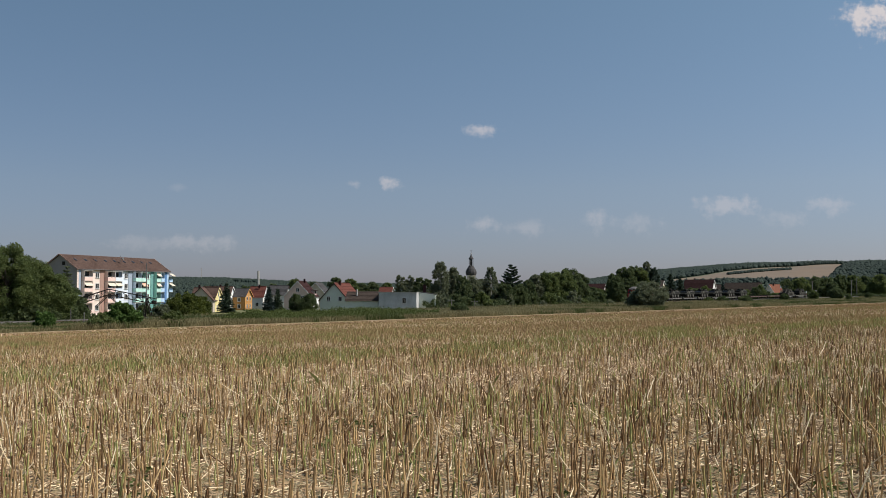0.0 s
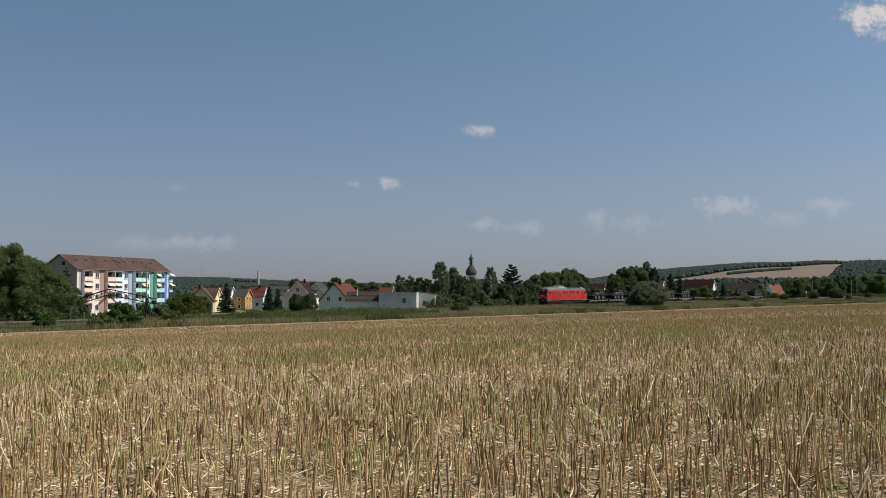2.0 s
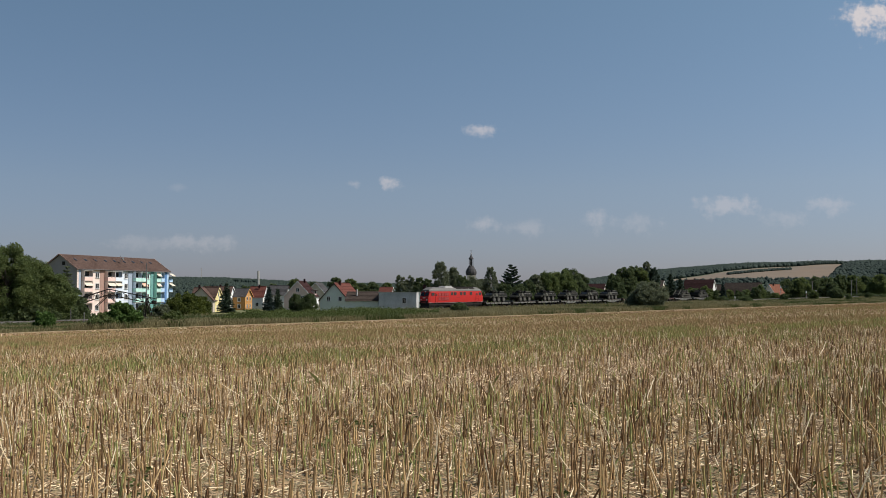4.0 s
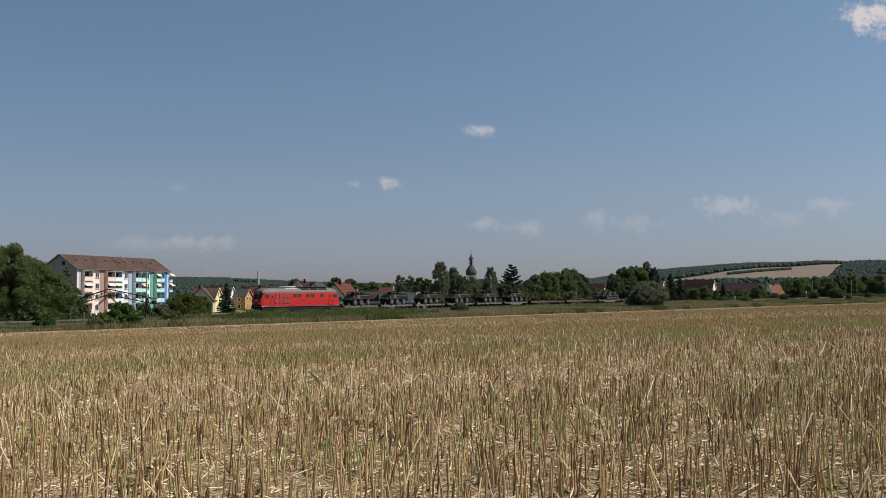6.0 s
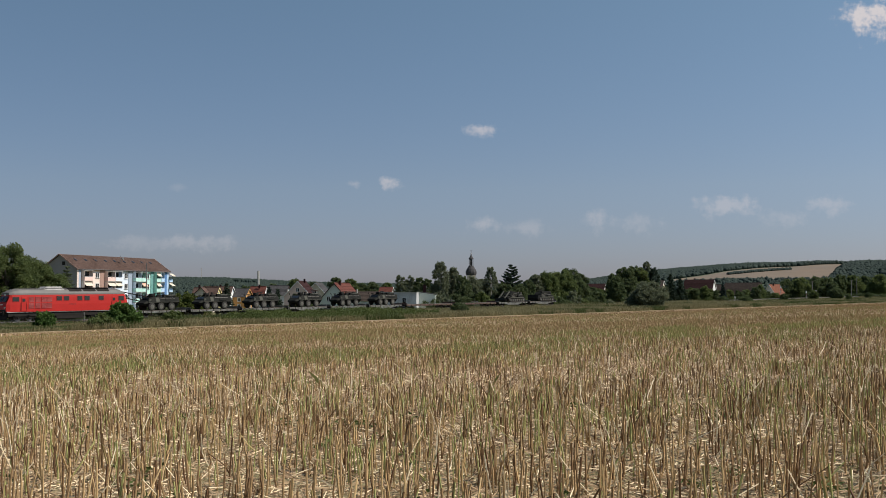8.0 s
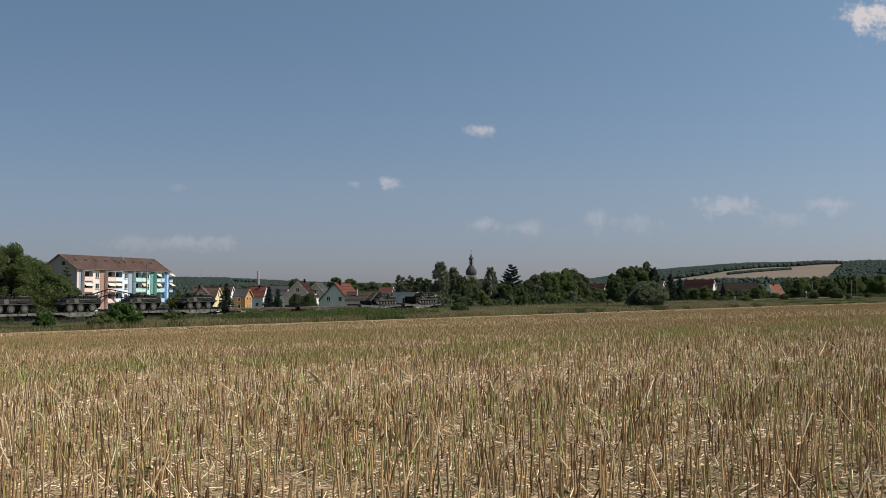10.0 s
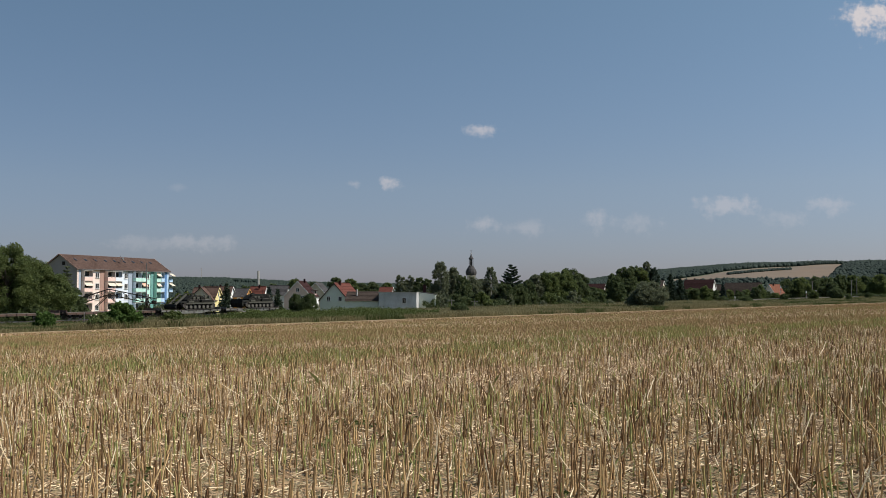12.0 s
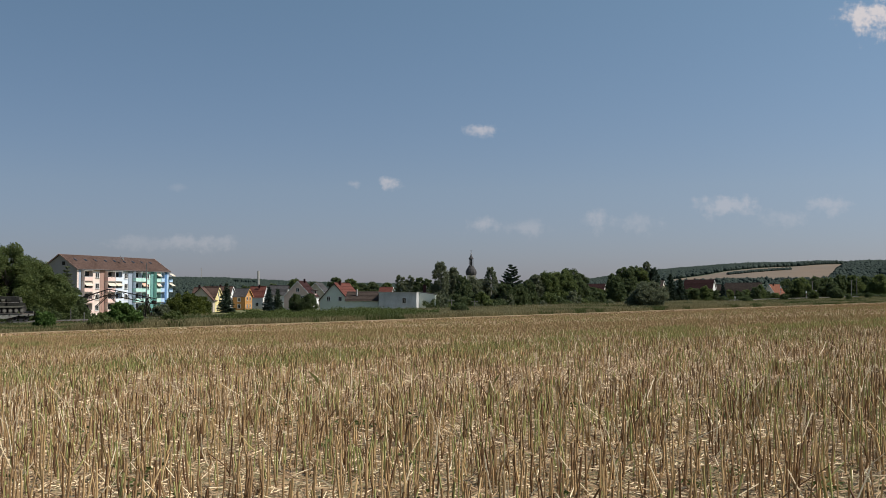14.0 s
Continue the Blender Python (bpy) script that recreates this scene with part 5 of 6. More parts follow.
    spruce(-0.1760, 290, 5.9, 2.3, NEEDLE_BLUE, "dark blue-green spruce in a garden", 6)
    spruce(-0.1670, 292, 5.2, 1.9, NEEDLE, "small dark spruce in a garden", 7)
    # middle belt behind the track
    spec = (
        (-0.0430, 345, 9.6, 2.6, LEAF_GREY, 0.5), (-0.0330, 350, 9.2, 2.8, LEAF_GREY, 0.5), (-0.0240, 340, 8.8, 2.6, LEAF_DARK, 0.5), (-0.0150, 330, 8.2, 2.6, LEAF_DARK, 0.5),
        (-0.0030, 262, 12.2, 2.7, LEAF_GREY, 1.4), (0.0100, 268, 10.8, 2.6, LEAF_GREY, 1.2), (0.0195, 262, 8.6, 2.6, LEAF_DARK, 1.0), (0.0310, 270, 8.0, 3.2, LEAF_GREY, 1.0), (0.0400, 275, 7.6, 2.6, LEAF_GREY, 1.0),
        (0.0485, 272, 11.2, 2.1, LEAF_GREY, 1.4), (0.0580, 275, 6.6, 2.4, LEAF_DARK, 1.0), (0.0640, 270, 6.0, 2.8, LEAF_DARK, 1.0), (0.0770, 272, 6.0, 2.8, LEAF_DARK, 1.0), (0.0860, 290, 7.5, 2.6, LEAF_DARK, 1.0),
        (0.0940, 300, 9.2, 3.4, LEAF_GREY, 1.0), (0.1060, 302, 9.8, 4.4, LEAF, 1.0), (0.1190, 305, 10.4, 5.0, LEAF, 1.0), (0.1290, 325, 11.2, 4.6, LEAF_DARK, 1.0), (0.1390, 330, 9.6, 3.6, LEAF_DARK, 1.0),
        (0.1500, 335, 5.2, 2.6, LEAF_DARK, 1.0), (0.1580, 340, 4.6, 2.4, LEAF, 1.0), (0.1720, 385, 10.4, 3.4, LEAF_DARK, 1.0), (0.1820, 388, 13.0, 4.0, LEAF_DARK, 1.0), (0.1930, 392, 13.6, 4.0, LEAF_DARK, 1.0),
        (0.2060, 396, 15.6, 3.0, LEAF_GREY, 1.2), (0.1870, 386, 12.2, 4.6, LEAF_DARK, 1.0), (0.1990, 390, 12.8, 4.2, LEAF, 1.0), (0.1760, 382, 9.2, 4.0, LEAF_DARK, 1.0), (0.2130, 392, 13.0, 2.8, NEEDLE, 1.2), (0.1770, 370, 7.0, 3.2, LEAF_DARK, 1.0), (0.1640, 372, 4.0, 2.4, LEAF_DARK, 1.0))
    for i, (b, d, top, r, m, slim) in enumerate(spec):
        birch = m is LEAF_GREY and slim > 1.1
        broad_tree(b, d, top, r, m, "slender birch with hanging grey-green leaves" if birch else "green deciduous tree in the belt behind the railway", leaf=0.24, seed=80 + i, bare=0.16 if not birch else 0.22,
                   trunk=0.2, bark=BARK_BIRCH if birch else None, slim=slim, count=18, density=0.85)
    spruce(0.0690, 278, 12.3, 4.3, NEEDLE, "tall dark spruce with open upswept branches", 21, 0.42, 0.2)
    # shrubs filling the foot of the belt
    for i in range(22):
        b = -0.012 + i * 0.0085
        d = TRACK0 / (1 - 1.2425 * b) + 24
        broad_tree(b, d, 2.6 + 1.6 * math.sin(i * 2.3), 2.6, (LEAF_DARK, LEAF_GREY, LEAF, LEAF_DARK)[i % 4], "dense shrub at the foot of the tree belt", leaf=0.30, seed=300 + i, bare=0.0, trunk=0.07, count=9, name="bush", cat="bush", density=0.9)
    for i, (b, d, top) in enumerate(((0.246, 412, 4.0), (0.252, 415, 4.6), (0.2600, 416, 4.2), (0.2690, 420, 4.4), (0.2770, 418, 3.6), (0.2890, 420, 3.8), (0.2990, 424, 3.2), (0.3060, 428, 3.8), (0.3270, 430, 3.0))):
        broad_tree(b, d, top, 3.0, (LEAF_DARK, LEAF)[i % 2], "garden shrub before the farm buildings", leaf=0.36, seed=330 + i, bare=0.0, trunk=0.07, count=9, name="bush", cat="bush", density=0.9)
    # eastern gardens and copses
    spruce(0.2300, 405, 11.0, 3.8, NEEDLE, "dark green spruce in a garden", 22)
    spruce(0.2400, 408, 10.2, 3.6, NEEDLE, "dark green spruce in a garden", 23)
    spruce(0.2830, 410, 6.8, 2.2, NEEDLE_BLUE, "dark blue-green conifer in a garden", 24)
    east = ((0.2650, 415, 5.4, 3.0, LEAF), (0.2550, 410, 4.4, 2.6, LEAF_DARK), (0.3160, 420, 4.8, 2.6, LEAF_DARK), (0.3210, 425, 6.0, 2.4, LEAF), (0.3480, 520, 8.6, 5.0, LEAF_DARK), (0.3620, 520, 9.4, 6.0, LEAF),
            (0.3780, 560, 10.4, 6.0, LEAF_DARK), (0.3900, 560, 10.0, 5.6, LEAF_DARK), (0.4020, 600, 12.0, 6.0, LEAF_DARK), (0.4150, 600, 11.6, 6.4, LEAF), (0.4280, 620, 11.4, 6.0, LEAF_DARK), (0.4420, 600, 12.0, 6.6, LEAF),
            (0.4560, 620, 13.0, 7.0, LEAF_DARK), (0.4720, 610, 12.4, 7.0, LEAF), (0.3700, 420, 2.6, 2.6, LEAF_DARK), (0.3750, 400, 3.6, 1.8, LEAF), (0.3980, 420, 4.6, 3.4, LEAF_DARK), (0.4300, 430, 2.4, 1.6, LEAF_DARK),
            (0.3360, 400, 2.6, 2.0, LEAF), (0.2830, 330, 1.9, 2.0, LEAF_DARK), (0.2680, 326, 1.6, 1.6, LEAF), (0.3060, 350, 1.7, 2.4, LEAF_DARK), (0.4100, 395, 2.2, 1.2, LEAF_DARK), (0.3450, 385, 2.4, 1.6, LEAF_DARK))
    for i, (b, d, top, r, m) in enumerate(east):
        big = top > 6
        broad_tree(b, d, top, r, m, "green deciduous tree in the far copse" if big else "green bush beside the railway", leaf=0.55 if d > 500 else 0.36, seed=130 + i, bare=0.12 if big else 0.0,
                   trunk=0.25 if big else 0.08, name="tree" if big else "bush", cat="tree" if big else "bush", count=14, density=0.8)


build_trees()
for bb, ww in ((0.4080, 6.0), (0.4180, 5.0), (0.4270, 7.0), (0.4370, 6.0), (0.4470, 6.0)):
    trimmed_hedge(bb, 470, ww, 1.6)


def far_woods():
    """Wooded ridges far off: thousands of rough crowns in one mesh."""
    r = np.random.default_rng(11)
    ico = B()
    bmesh.ops.create_icosphere(ico, subdivisions=1, radius=1.0)
    iv = np.array([v.co[:] for v in ico.verts])
    fi = np.array([[v.index for v in f.verts] for f in ico.faces])
    ico.free()
    vs, fs, k = [], [], 0

    def put(x, y, w, h, wild=0.35):
        nonlocal k
        z = ground(x, y)
        q = iv * (1 + wild * r.normal(size=(len(iv), 1)) * 0.5)
        vs.append(q * np.array((w, w, h * 0.62)) + np.array((x, y, z + h * 0.42)))
        fs.append(fi + k)
        k += len(iv)
    for _ in range(68000):
        b, d = r.uniform(-0.50, 0.50), math.sqrt(r.uniform(1150 ** 2, 2560 ** 2))
        top_edge = 1640 + 4800 * (b - 0.284)
        if b < 0.14 and -0.216 < b < -0.186 and 1500 < d < 2150:
            continue
        east_end = 0.356 + 0.000029 * d
        if 0.205 < b < east_end and 1180 < d < top_edge + 10:
            continue
        if b >= east_end and noise.noise((b * 60, d / 70, 8.0)) > 0.25:
            continue
        near = min(1.0, d / 2100)
        put(b * d, d, r.uniform(3.4, 6.2) * near, r.uniform(6.0, 9.0) * near, 0.25)
    for _ in range(6500):
        b, d = r.uniform(-0.50, 0.50), r.uniform(620, 1150)
        lim = -0.12 if b < 0.17 else -0.10
        if noise.noise((b * 18, d / 120, 5.0)) < lim:
            continue
        put(b * d, d, r.uniform(1.8, 3.6), r.uniform(5, 9) * (0.75 if b > 0.2 and d > 950 else 1.0))
    # a hedge across the harvested hill
    for _ in range(420):
        b = r.uniform(0.288, 0.352)
        d = 1480 + 2300 * (b - 0.288) + r.uniform(-12, 12)
        put(b * d, d, r.uniform(1.8, 3.0), r.uniform(2.4, 4.0))
    # the bluish, flat foliage colour carries the haze of distance
    ob = sheet("far_woods", np.concatenate(vs), np.concatenate(fs), [paint("far_foliage_hazed", (0.042, 0.056, 0.043), (0.026, 0.038, 0.034), rough=0.9, scale=0.02, island=0.6, spec=0.1)], smooth=True)
    tagged(ob, "distant dark green woods on the hills", "woods", kind="stuff")


far_woods()


def blades(xy, zs, height, width, lean, two=False):
    """Upright narrow blades, each a bent three-sided tuft leaf."""
    n = len(xy)
    a = RNG.uniform(0, math.pi, n)
    dx = np.stack([np.cos(a), np.sin(a), np.zeros(n)], 1) * (np.asarray(width) * 0.5)[:, None]
    le = RNG.normal(size=(n, 2)) * (lean * np.asarray(height))[:, None]
    p0 = np.column_stack([xy, zs])
    top = p0 + np.column_stack([le, np.asarray(height)])
    mid = p0 + np.column_stack([le * 0.25, np.asarray(height) * 0.55])
    v = np.stack([p0 - dx, p0 + dx, mid + dx * 0.8, top, mid - dx * 0.8], 1).reshape(-1, 3)
    f = np.arange(n * 5).reshape(n, 5)
    return v, f


def verge():
    """Tall dry and green grass and nettles between the field and the track."""
    r = np.random.default_rng(5)
    bins = {"dry": [], "green": [], "weed": []}
    for _ in range(290000):
        s = r.uniform(-140, 430)
        x = TX * s + r.normal() * 2
        f_edge = 176.6 + 1.033 * x + 0.5 * noise.noise((x / 6, 0, 0))
        tr = TRACK0 + 1.2425 * x
        y = f_edge + (tr - 3.2 - f_edge) * r.uniform(0, 1) ** 1.25
        if r.uniform() < 0.22:
            y = tr + r.uniform(3.4, 30) / TX
        if abs(x / y) > 0.5:
            continue
        nearness = min(1.0, (y - f_edge) / max(1.0, tr - f_edge))
        n1 = noise.noise((x / 11, y / 11, 0.5)) + 0.35 * noise.noise((x / 3, y / 3, 1.5))
        hed = -34 < x < -1 and 4 < y - f_edge and y < tr
        if hed and n1 > -0.25:
            key, h = "weed", (0.95 + 0.75 * noise.noise((x / 3.5, y / 3.5, 7.7))) * r.uniform(0.85, 1.35)
        elif x < -48 or (x > 95):
            key, h = ("green", r.uniform(0.3, 0.6) * (1 - 0.05 * nearness)) if n1 > -0.02 else ("dry", r.uniform(0.35, 0.6) * (1 - 0.05 * nearness))
        elif n1 > 0.28:
            key, h = "green", r.uniform(0.4, 1.1)
        else:
            key, h = "dry", r.uniform(0.4, 1.1)
        bins[key].append((x, y, h))
    for key, mat, lab, w in (("dry", DRY_GRASS, "tall dry yellow grass along the railway", 0.10), ("green", GREEN_GRASS, "rough green grass along the railway", 0.12), ("weed", WEED, "dense dark green nettles and brambles beside the railway", 0.34)):
        a = np.array(bins[key])
        z = np.array([ground(p[0], p[1]) for p in a]) - 0.05
        if key == "weed":
            # leafy mounds instead of single blades
            k = np.repeat(np.arange(len(a)), 6)
            p = np.column_stack([a[k, 0] + r.normal(size=len(k)) * 0.2, a[k, 1] + r.normal(size=len(k)) * 0.2, z[k] + 0.05 + a[k, 2] * r.uniform(0.1, 1.0, len(k))])
            v, f = cards(p, 0.15)
        else:
            k = np.repeat(np.arange(len(a)), 2)
            a, z = a[k] + np.column_stack([r.normal(size=(len(k), 2)) * 0.3, r.normal(size=len(k)) * 0.08]), z[k]
            v, f = blades(a[:, :2], z, np.maximum(a[:, 2], 0.15), np.full(len(a), w * 0.6), 0.30)
        ob = sheet("verge_grass" if key != "weed" else "nettle_bank", v, f, [mat])
        tagged(ob, lab, "grass", kind="stuff")


verge()


def stubble_material(name, a, b, c, share=0.22, patchy=0.9):
    """Stalks from pale a to dark b; a share of them, gathered in patches, is of the third colour."""
    m = paint(name, a, b, rough=0.7, scale=7, amount=0.45, island=0.85, spec=0.25)
    nt = m.node_tree
    p = nt.nodes["Principled BSDF"]
    was = p.inputs["Base Color"].links[0].from_socket
    geo = nt.nodes.new("ShaderNodeNewGeometry")
    big = nt.nodes.new("ShaderNodeMath")
    big.operation = "MULTIPLY"
    nt.links.new(geo.outputs["Random Per Island"], big.inputs[0])
    big.inputs[1].default_value = 7.31
    fr = nt.nodes.new("ShaderNodeMath")
    fr.operation = "FRACT"
    nt.links.new(big.outputs[0], fr.inputs[0])
    patch = nt.nodes.new("ShaderNodeTexNoise")
    patch.inputs["Scale"].default_value, patch.inputs["Detail"].default_value = 0.4, 3
    nt.links.new(geo.outputs["Position"], patch.inputs["Vector"])
    more = nt.nodes.new("ShaderNodeMath")
    more.operation = "MULTIPLY_ADD"
    nt.links.new(patch.outputs["Fac"], more.inputs[0])
    more.inputs[1].default_value = patchy
    nt.links.new(fr.outputs[0], more.inputs[2])
    gt = nt.nodes.new("ShaderNodeMapRange")
    nt.links.new(more.outputs[0], gt.inputs[0])
    gt.inputs[1].default_value, gt.inputs[2].default_value = 1 - share + patchy * 0.5, 1.12 - share + patchy * 0.5
    mix = nt.nodes.new("ShaderNodeMix")
    mix.data_type = "RGBA"
    nt.links.new(gt.outputs[0], mix.inputs["Factor"])
    nt.links.new(was, mix.inputs["A"])
    mix.inputs["B"].default_value = (*c, 1)
    nt.links.new(mix.outputs["Result"], p.inputs["Base Color"])
    return m


# brown and tan, spread wider to paint sunlit and shaded sides of stalks
STEM = stubble_material("stubble_stem", (0.67, 0.460, 0.216), (0.130, 0.066, 0.029), (0.36, 0.35, 0.125), 0.27, 1.3)
# less contrast between stalks from 34 m outwards
STEM_FAR = stubble_material("stubble_far", (0.435, 0.305, 0.146), (0.265, 0.170, 0.080), (0.33, 0.30, 0.12), 0.18, 1.0)
STALK = paint("stubble_stalk", (0.70, 0.485, 0.235), (0.15, 0.078, 0.036), rough=0.7, scale=7, amount=0.45, obj=0.8, spec=0.25)
STRAW = stubble_material("loose_straw", (0.53, 0.368, 0.203), (0.20, 0.126, 0.070), (0.82, 0.66, 0.42), 0.25, 0.2)
STRAW_PALE = paint("highlight_straw", (0.84, 0.72, 0.50), (0.62, 0.48, 0.28), rough=0.6, scale=8, amount=0.5, island=0.6)


def stems(xy, z, h, r, lean, sides, rng, bend=0.0, mid=True):
    """Cut stalks: leaning tapered prisms with open cut tops."""
    n = len(xy)
    le = rng.normal(size=(n, 2)) * lean[:, None] * h[:, None]
    p0 = np.column_stack([xy, z - 0.02])
    p2 = p0 + np.column_stack([le, h])
    p1 = (p0 + p2) / 2 + np.column_stack([rng.normal(size=(n, 2)) * bend, np.zeros(n)])
    rings = [(p0, r), (p1, r * 0.92), (p2, r * 0.86)] if mid else [(p0, r), (p2, r * 0.85)]
    ph = rng.uniform(0, 6.28, n)
    k = len(rings)
    v = np.zeros((n, k * sides, 3))
    for i, (p, rr) in enumerate(rings):
        for j in range(sides):
            a = ph + 2 * math.pi * j / sides
            v[:, i * sides + j] = p + np.column_stack([np.cos(a) * rr, np.sin(a) * rr, np.zeros(n)])
    fs = []
    for i in range(k - 1):
        for j in range(sides):
            q = (j + 1) % sides
            fs.append((i * sides + j, i * sides + q, (i + 1) * sides + q, (i + 1) * sides + j))
    f = np.array(fs)[None] + (np.arange(n) * k * sides)[:, None, None]
    return v.reshape(-1, 3), f.reshape(-1, 4)


def spread(rng, d0, d1, per, half=0.47):
    """Random places in the fan of field in view between two distances."""
    n = int(half * (d1 ** 2 - d0 ** 2) * per)
    y = np.sqrt(rng.uniform(d0 ** 2, d1 ** 2, n))
    x = y * rng.uniform(-half, half, n)
    ok = 4.75 + 0.0278 * x - 0.0269 * y > 0.03
    return np.column_stack([x, y])[ok]


def field_z(xy):
    return 4.75 + 0.0278 * xy[:, 0] - (0.0269 - GRADE) * xy[:, 1]


def thin(xy, rng, scale, lo, hi, seed):
    """Uneven stand: drops places where the crop stood thin."""
    keep = np.array([noise.noise((p[0] / scale, p[1] / scale, seed)) for p in xy])
    return xy[rng.uniform(lo, hi, len(xy)) < keep + 0.5]


def stubble():
    rng = np.random.default_rng(3)
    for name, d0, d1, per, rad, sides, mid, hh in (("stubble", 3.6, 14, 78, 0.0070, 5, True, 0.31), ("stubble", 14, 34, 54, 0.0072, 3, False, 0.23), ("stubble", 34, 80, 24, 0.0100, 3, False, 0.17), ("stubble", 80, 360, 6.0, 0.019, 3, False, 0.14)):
        xy = spread(rng, d0, d1, per)
        if d0 < 30:
            xy = thin(xy, rng, 0.7, -0.10, 0.95, 3.0)
            # flattened where wheels ran along the rows
            rut = np.abs(xy[:, 1] - 1.033 * xy[:, 0] - 17.0)
            xy = xy[rng.uniform(size=len(xy)) < 0.40 + 0.60 * np.clip(rut / 1.6, 0, 1)]
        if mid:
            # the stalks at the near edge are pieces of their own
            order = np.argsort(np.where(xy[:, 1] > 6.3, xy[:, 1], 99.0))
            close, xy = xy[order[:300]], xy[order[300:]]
        n = len(xy)
        h = hh * rng.uniform(0.55, 1.2, n)
        r = rad * rng.uniform(0.65, 1.35, n)
        lean = np.where(rng.uniform(size=n) < 0.08, 0.50, 0.055)
        v, f = stems(xy, field_z(xy), h, r, lean, sides, rng, 0.012, mid)
        ob = tagged(sheet(name, v, f, [STEM if d0 < 30 else STEM_FAR]), "cut rapeseed stubble, brown and tan stalks standing upright", "stubble", kind="stuff")
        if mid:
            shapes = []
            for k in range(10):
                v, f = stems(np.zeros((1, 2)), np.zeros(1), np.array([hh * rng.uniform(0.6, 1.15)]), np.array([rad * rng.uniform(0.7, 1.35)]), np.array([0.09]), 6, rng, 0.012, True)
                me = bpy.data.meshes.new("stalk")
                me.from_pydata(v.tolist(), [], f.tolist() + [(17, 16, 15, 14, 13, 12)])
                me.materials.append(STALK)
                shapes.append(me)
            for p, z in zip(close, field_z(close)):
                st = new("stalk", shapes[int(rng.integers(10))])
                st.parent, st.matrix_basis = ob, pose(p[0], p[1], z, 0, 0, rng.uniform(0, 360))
    # loose straw lying between the stalks
    for d0, d1, per, ln, rad in ((3.6, 13, 620, 0.06, 0.0042), (3.6, 16, 60, 0.18, 0.0050), (13, 40, 70, 0.15, 0.0070)):
        xy = spread(rng, d0, d1, per)
        n = len(xy)
        a, L = rng.uniform(0, 6.28, n), ln * rng.uniform(0.3, 1.5, n)
        tilt = np.abs(rng.normal(size=n)) * 0.22
        p0 = np.column_stack([xy, field_z(xy) + 0.012])
        d = np.column_stack([np.cos(a), np.sin(a), tilt]) * L[:, None]
        sdir = np.column_stack([-np.sin(a), np.cos(a), np.zeros(n)]) * rad
        up = np.array((0, 0, rad * 1.2))
        v = np.stack([p0 - sdir, p0 + sdir, p0 + up, p0 + d - sdir, p0 + d + sdir, p0 + d + up], 1).reshape(-1, 3)
        o = (np.arange(n) * 6)[:, None, None]
        f = (np.array([(0, 3, 5, 2), (1, 2, 5, 4), (0, 1, 4, 3)])[None] + o).reshape(-1, 4)
        tagged(sheet("loose_straw", v, f, [STRAW]), "pale loose straw lying between the stubble", "straw", kind="stuff")
    # long stalks, snapped and leaning across the others, coloured pale as sunlit highlights
    for d0, d1, per, rad in ((3.6, 16, 4.0, 0.0060), (16, 40, 1.2, 0.0075)):
        xy = spread(rng, d0, d1, per)
        n = len(xy)
        v, f = stems(xy, field_z(xy), 0.36 * rng.uniform(0.35, 1.25, n), rad * rng.uniform(0.6, 1.2, n), rng.uniform(0.1, 0.8, n), 4, rng, 0.03, True)
        tagged(sheet("leaning_straw", v, f, [STRAW_PALE]), "pale broken stalks leaning among the stubble", "straw", kind="stuff")
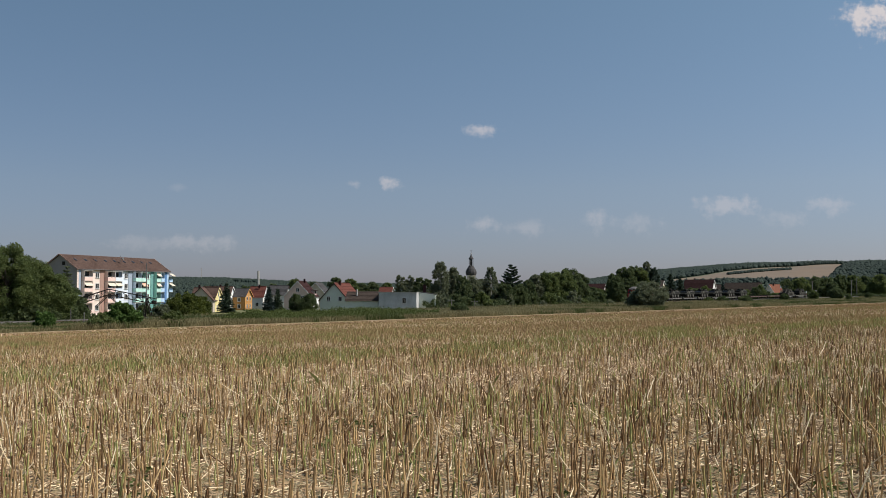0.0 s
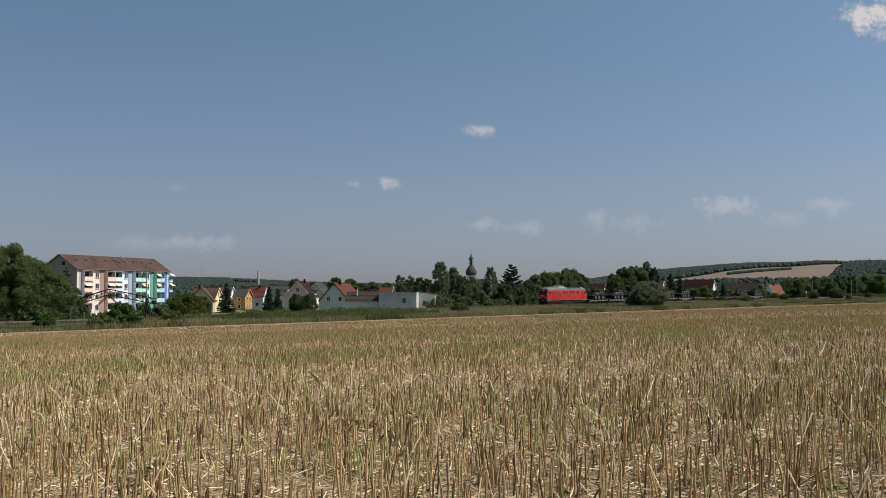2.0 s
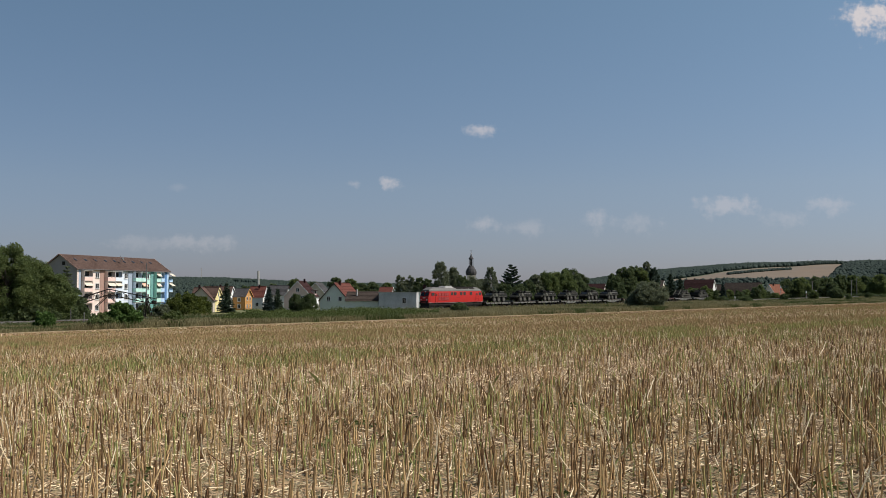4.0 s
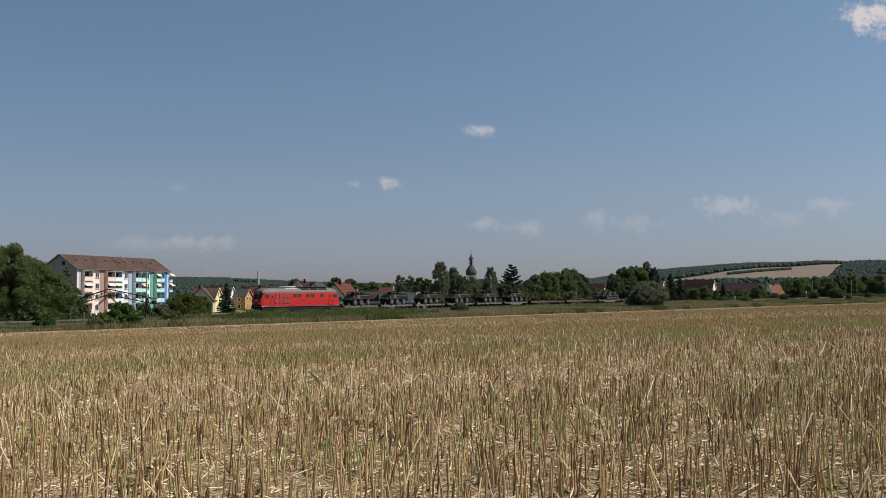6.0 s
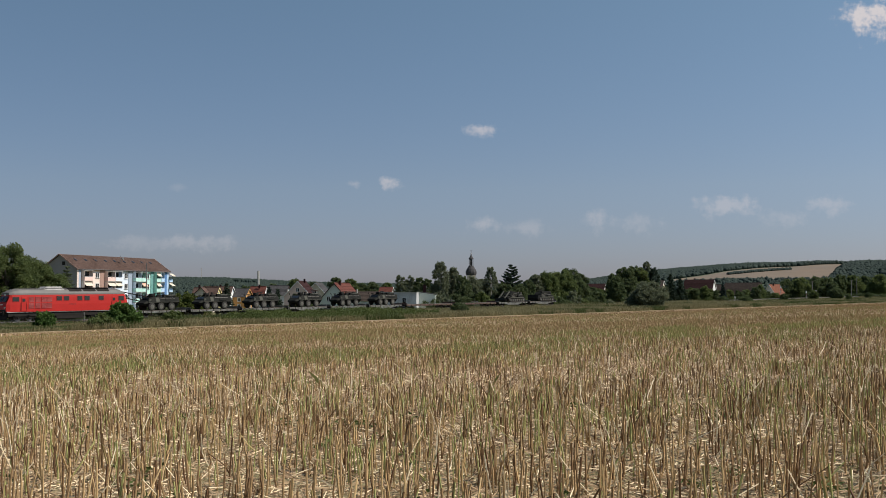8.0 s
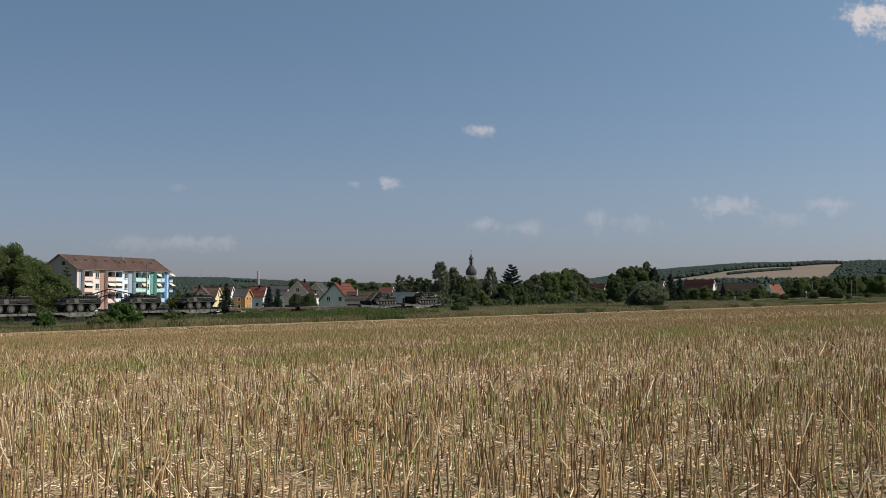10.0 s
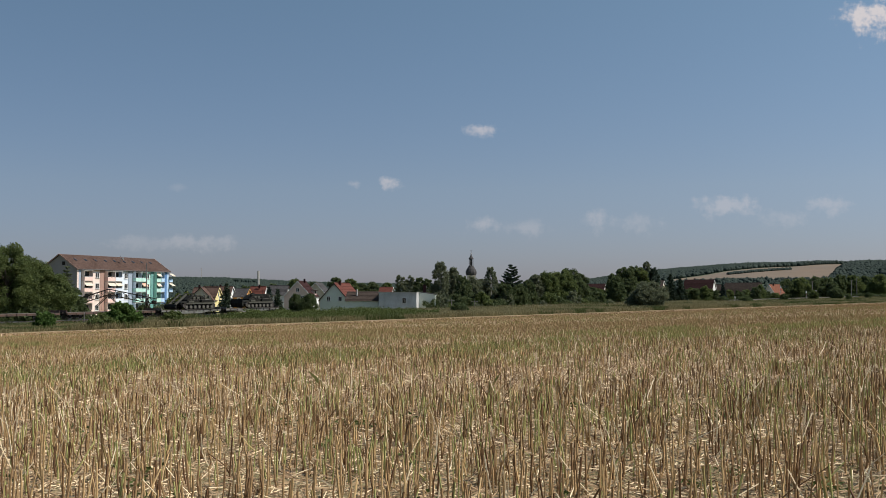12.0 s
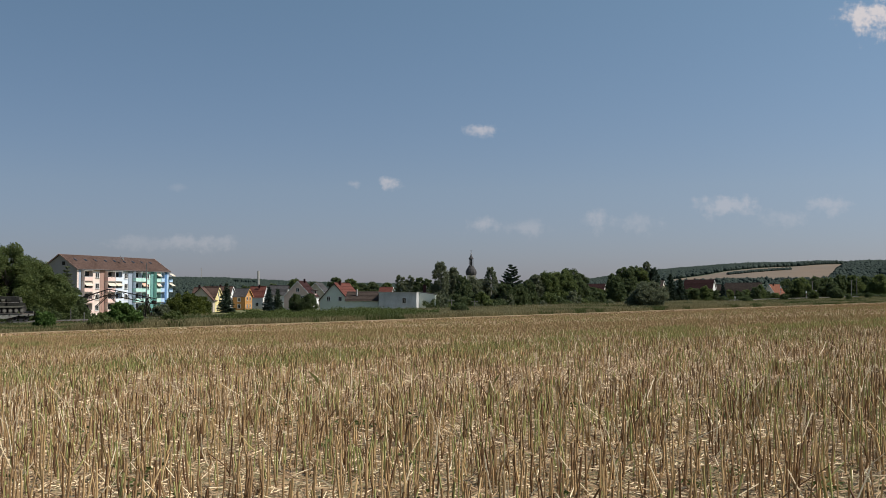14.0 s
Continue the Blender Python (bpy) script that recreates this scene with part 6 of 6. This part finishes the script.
    # straw heaped along the rows the machines left
    for mid_row, wide, d0, d1, per, ln, rad in ((17.0, 1.3, 9, 60, 60, 0.20, 0.0075), (146.0, 1.6, 100, 330, 10, 0.5, 0.03)):
        xy = spread(rng, d0, d1, per)
        off = xy[:, 1] - 1.033 * xy[:, 0] - mid_row
        xy = xy[np.abs(off + 0.6 * rng.normal(size=len(xy))) < wide]
        n = len(xy)
        a, L = rng.uniform(0, 6.28, n), ln * rng.uniform(0.4, 1.5, n)
        v, f = stems(xy, field_z(xy) + 0.03, L * 0.35, np.full(n, rad), np.full(n, 1.6), 3, rng, 0.0, False)
        tagged(sheet("straw_row", v, f, [STRAW]), "pale row of chopped straw across the stubble", "straw", kind="stuff")
    # green regrowth in patches and along two bands that follow the rows
    pts = []
    for d0, d1, per in ((3.6, 16, 30), (16, 60, 60), (60, 170, 9)):
        xy = spread(rng, d0, d1, per)
        for p in xy:
            q = noise.noise((p[0] / 2.6, p[1] / 2.6, 9.0)) + 0.5 * noise.noise((p[0] / 11, p[1] / 11, 6.0))
            row = p[1] - 1.033 * p[0]
            band = 0.50 * math.exp(-((row - 32) / 6) ** 2) * (1.0 if p[0] < 3 else 0.75) + 0.22 * math.exp(-((row - 84) / 9) ** 2)
            if q + band > 0.47 + 0.16 * rng.normal():
                pts.append((p[0], p[1], d0))
    a = np.array(pts)
    h = np.where(a[:, 2] < 10, 0.13, np.where(a[:, 2] < 50, 0.23, 0.16)) * rng.uniform(0.5, 1.4, len(a))
    w = np.where(a[:, 2] < 10, 0.014, np.where(a[:, 2] < 30, 0.016, 0.040))
    v, f = blades(a[:, :2], field_z(a[:, :2]), h, w, 0.3)
    tagged(sheet("regrowth", v, f, [leafy("regrowth_green", (0.37, 0.36, 0.13), (0.23, 0.24, 0.085), 0.45)]), "fresh green regrowth among the stubble", "weeds", kind="stuff")

    # low leafy weeds between the nearest stalks
    spots = spread(rng, 6.2, 15, 1.6)
    spots = spots[np.array([noise.noise((p[0] / 1.7, p[1] / 1.7, 14.0)) > 0.05 for p in spots])]
    k = np.repeat(np.arange(len(spots)), 26)
    p = np.column_stack([spots[k] + rng.normal(size=(len(k), 2)) * 0.07, field_z(spots[k]) + 0.015 + np.abs(rng.normal(size=len(k))) * 0.04])
    v, f = cards(p, 0.026, flat=0.7)
    tagged(sheet("low_weeds", v, f, [WEED]), "small leafy green weeds low between the stalks", "weeds", kind="stuff")


stubble()

motions()
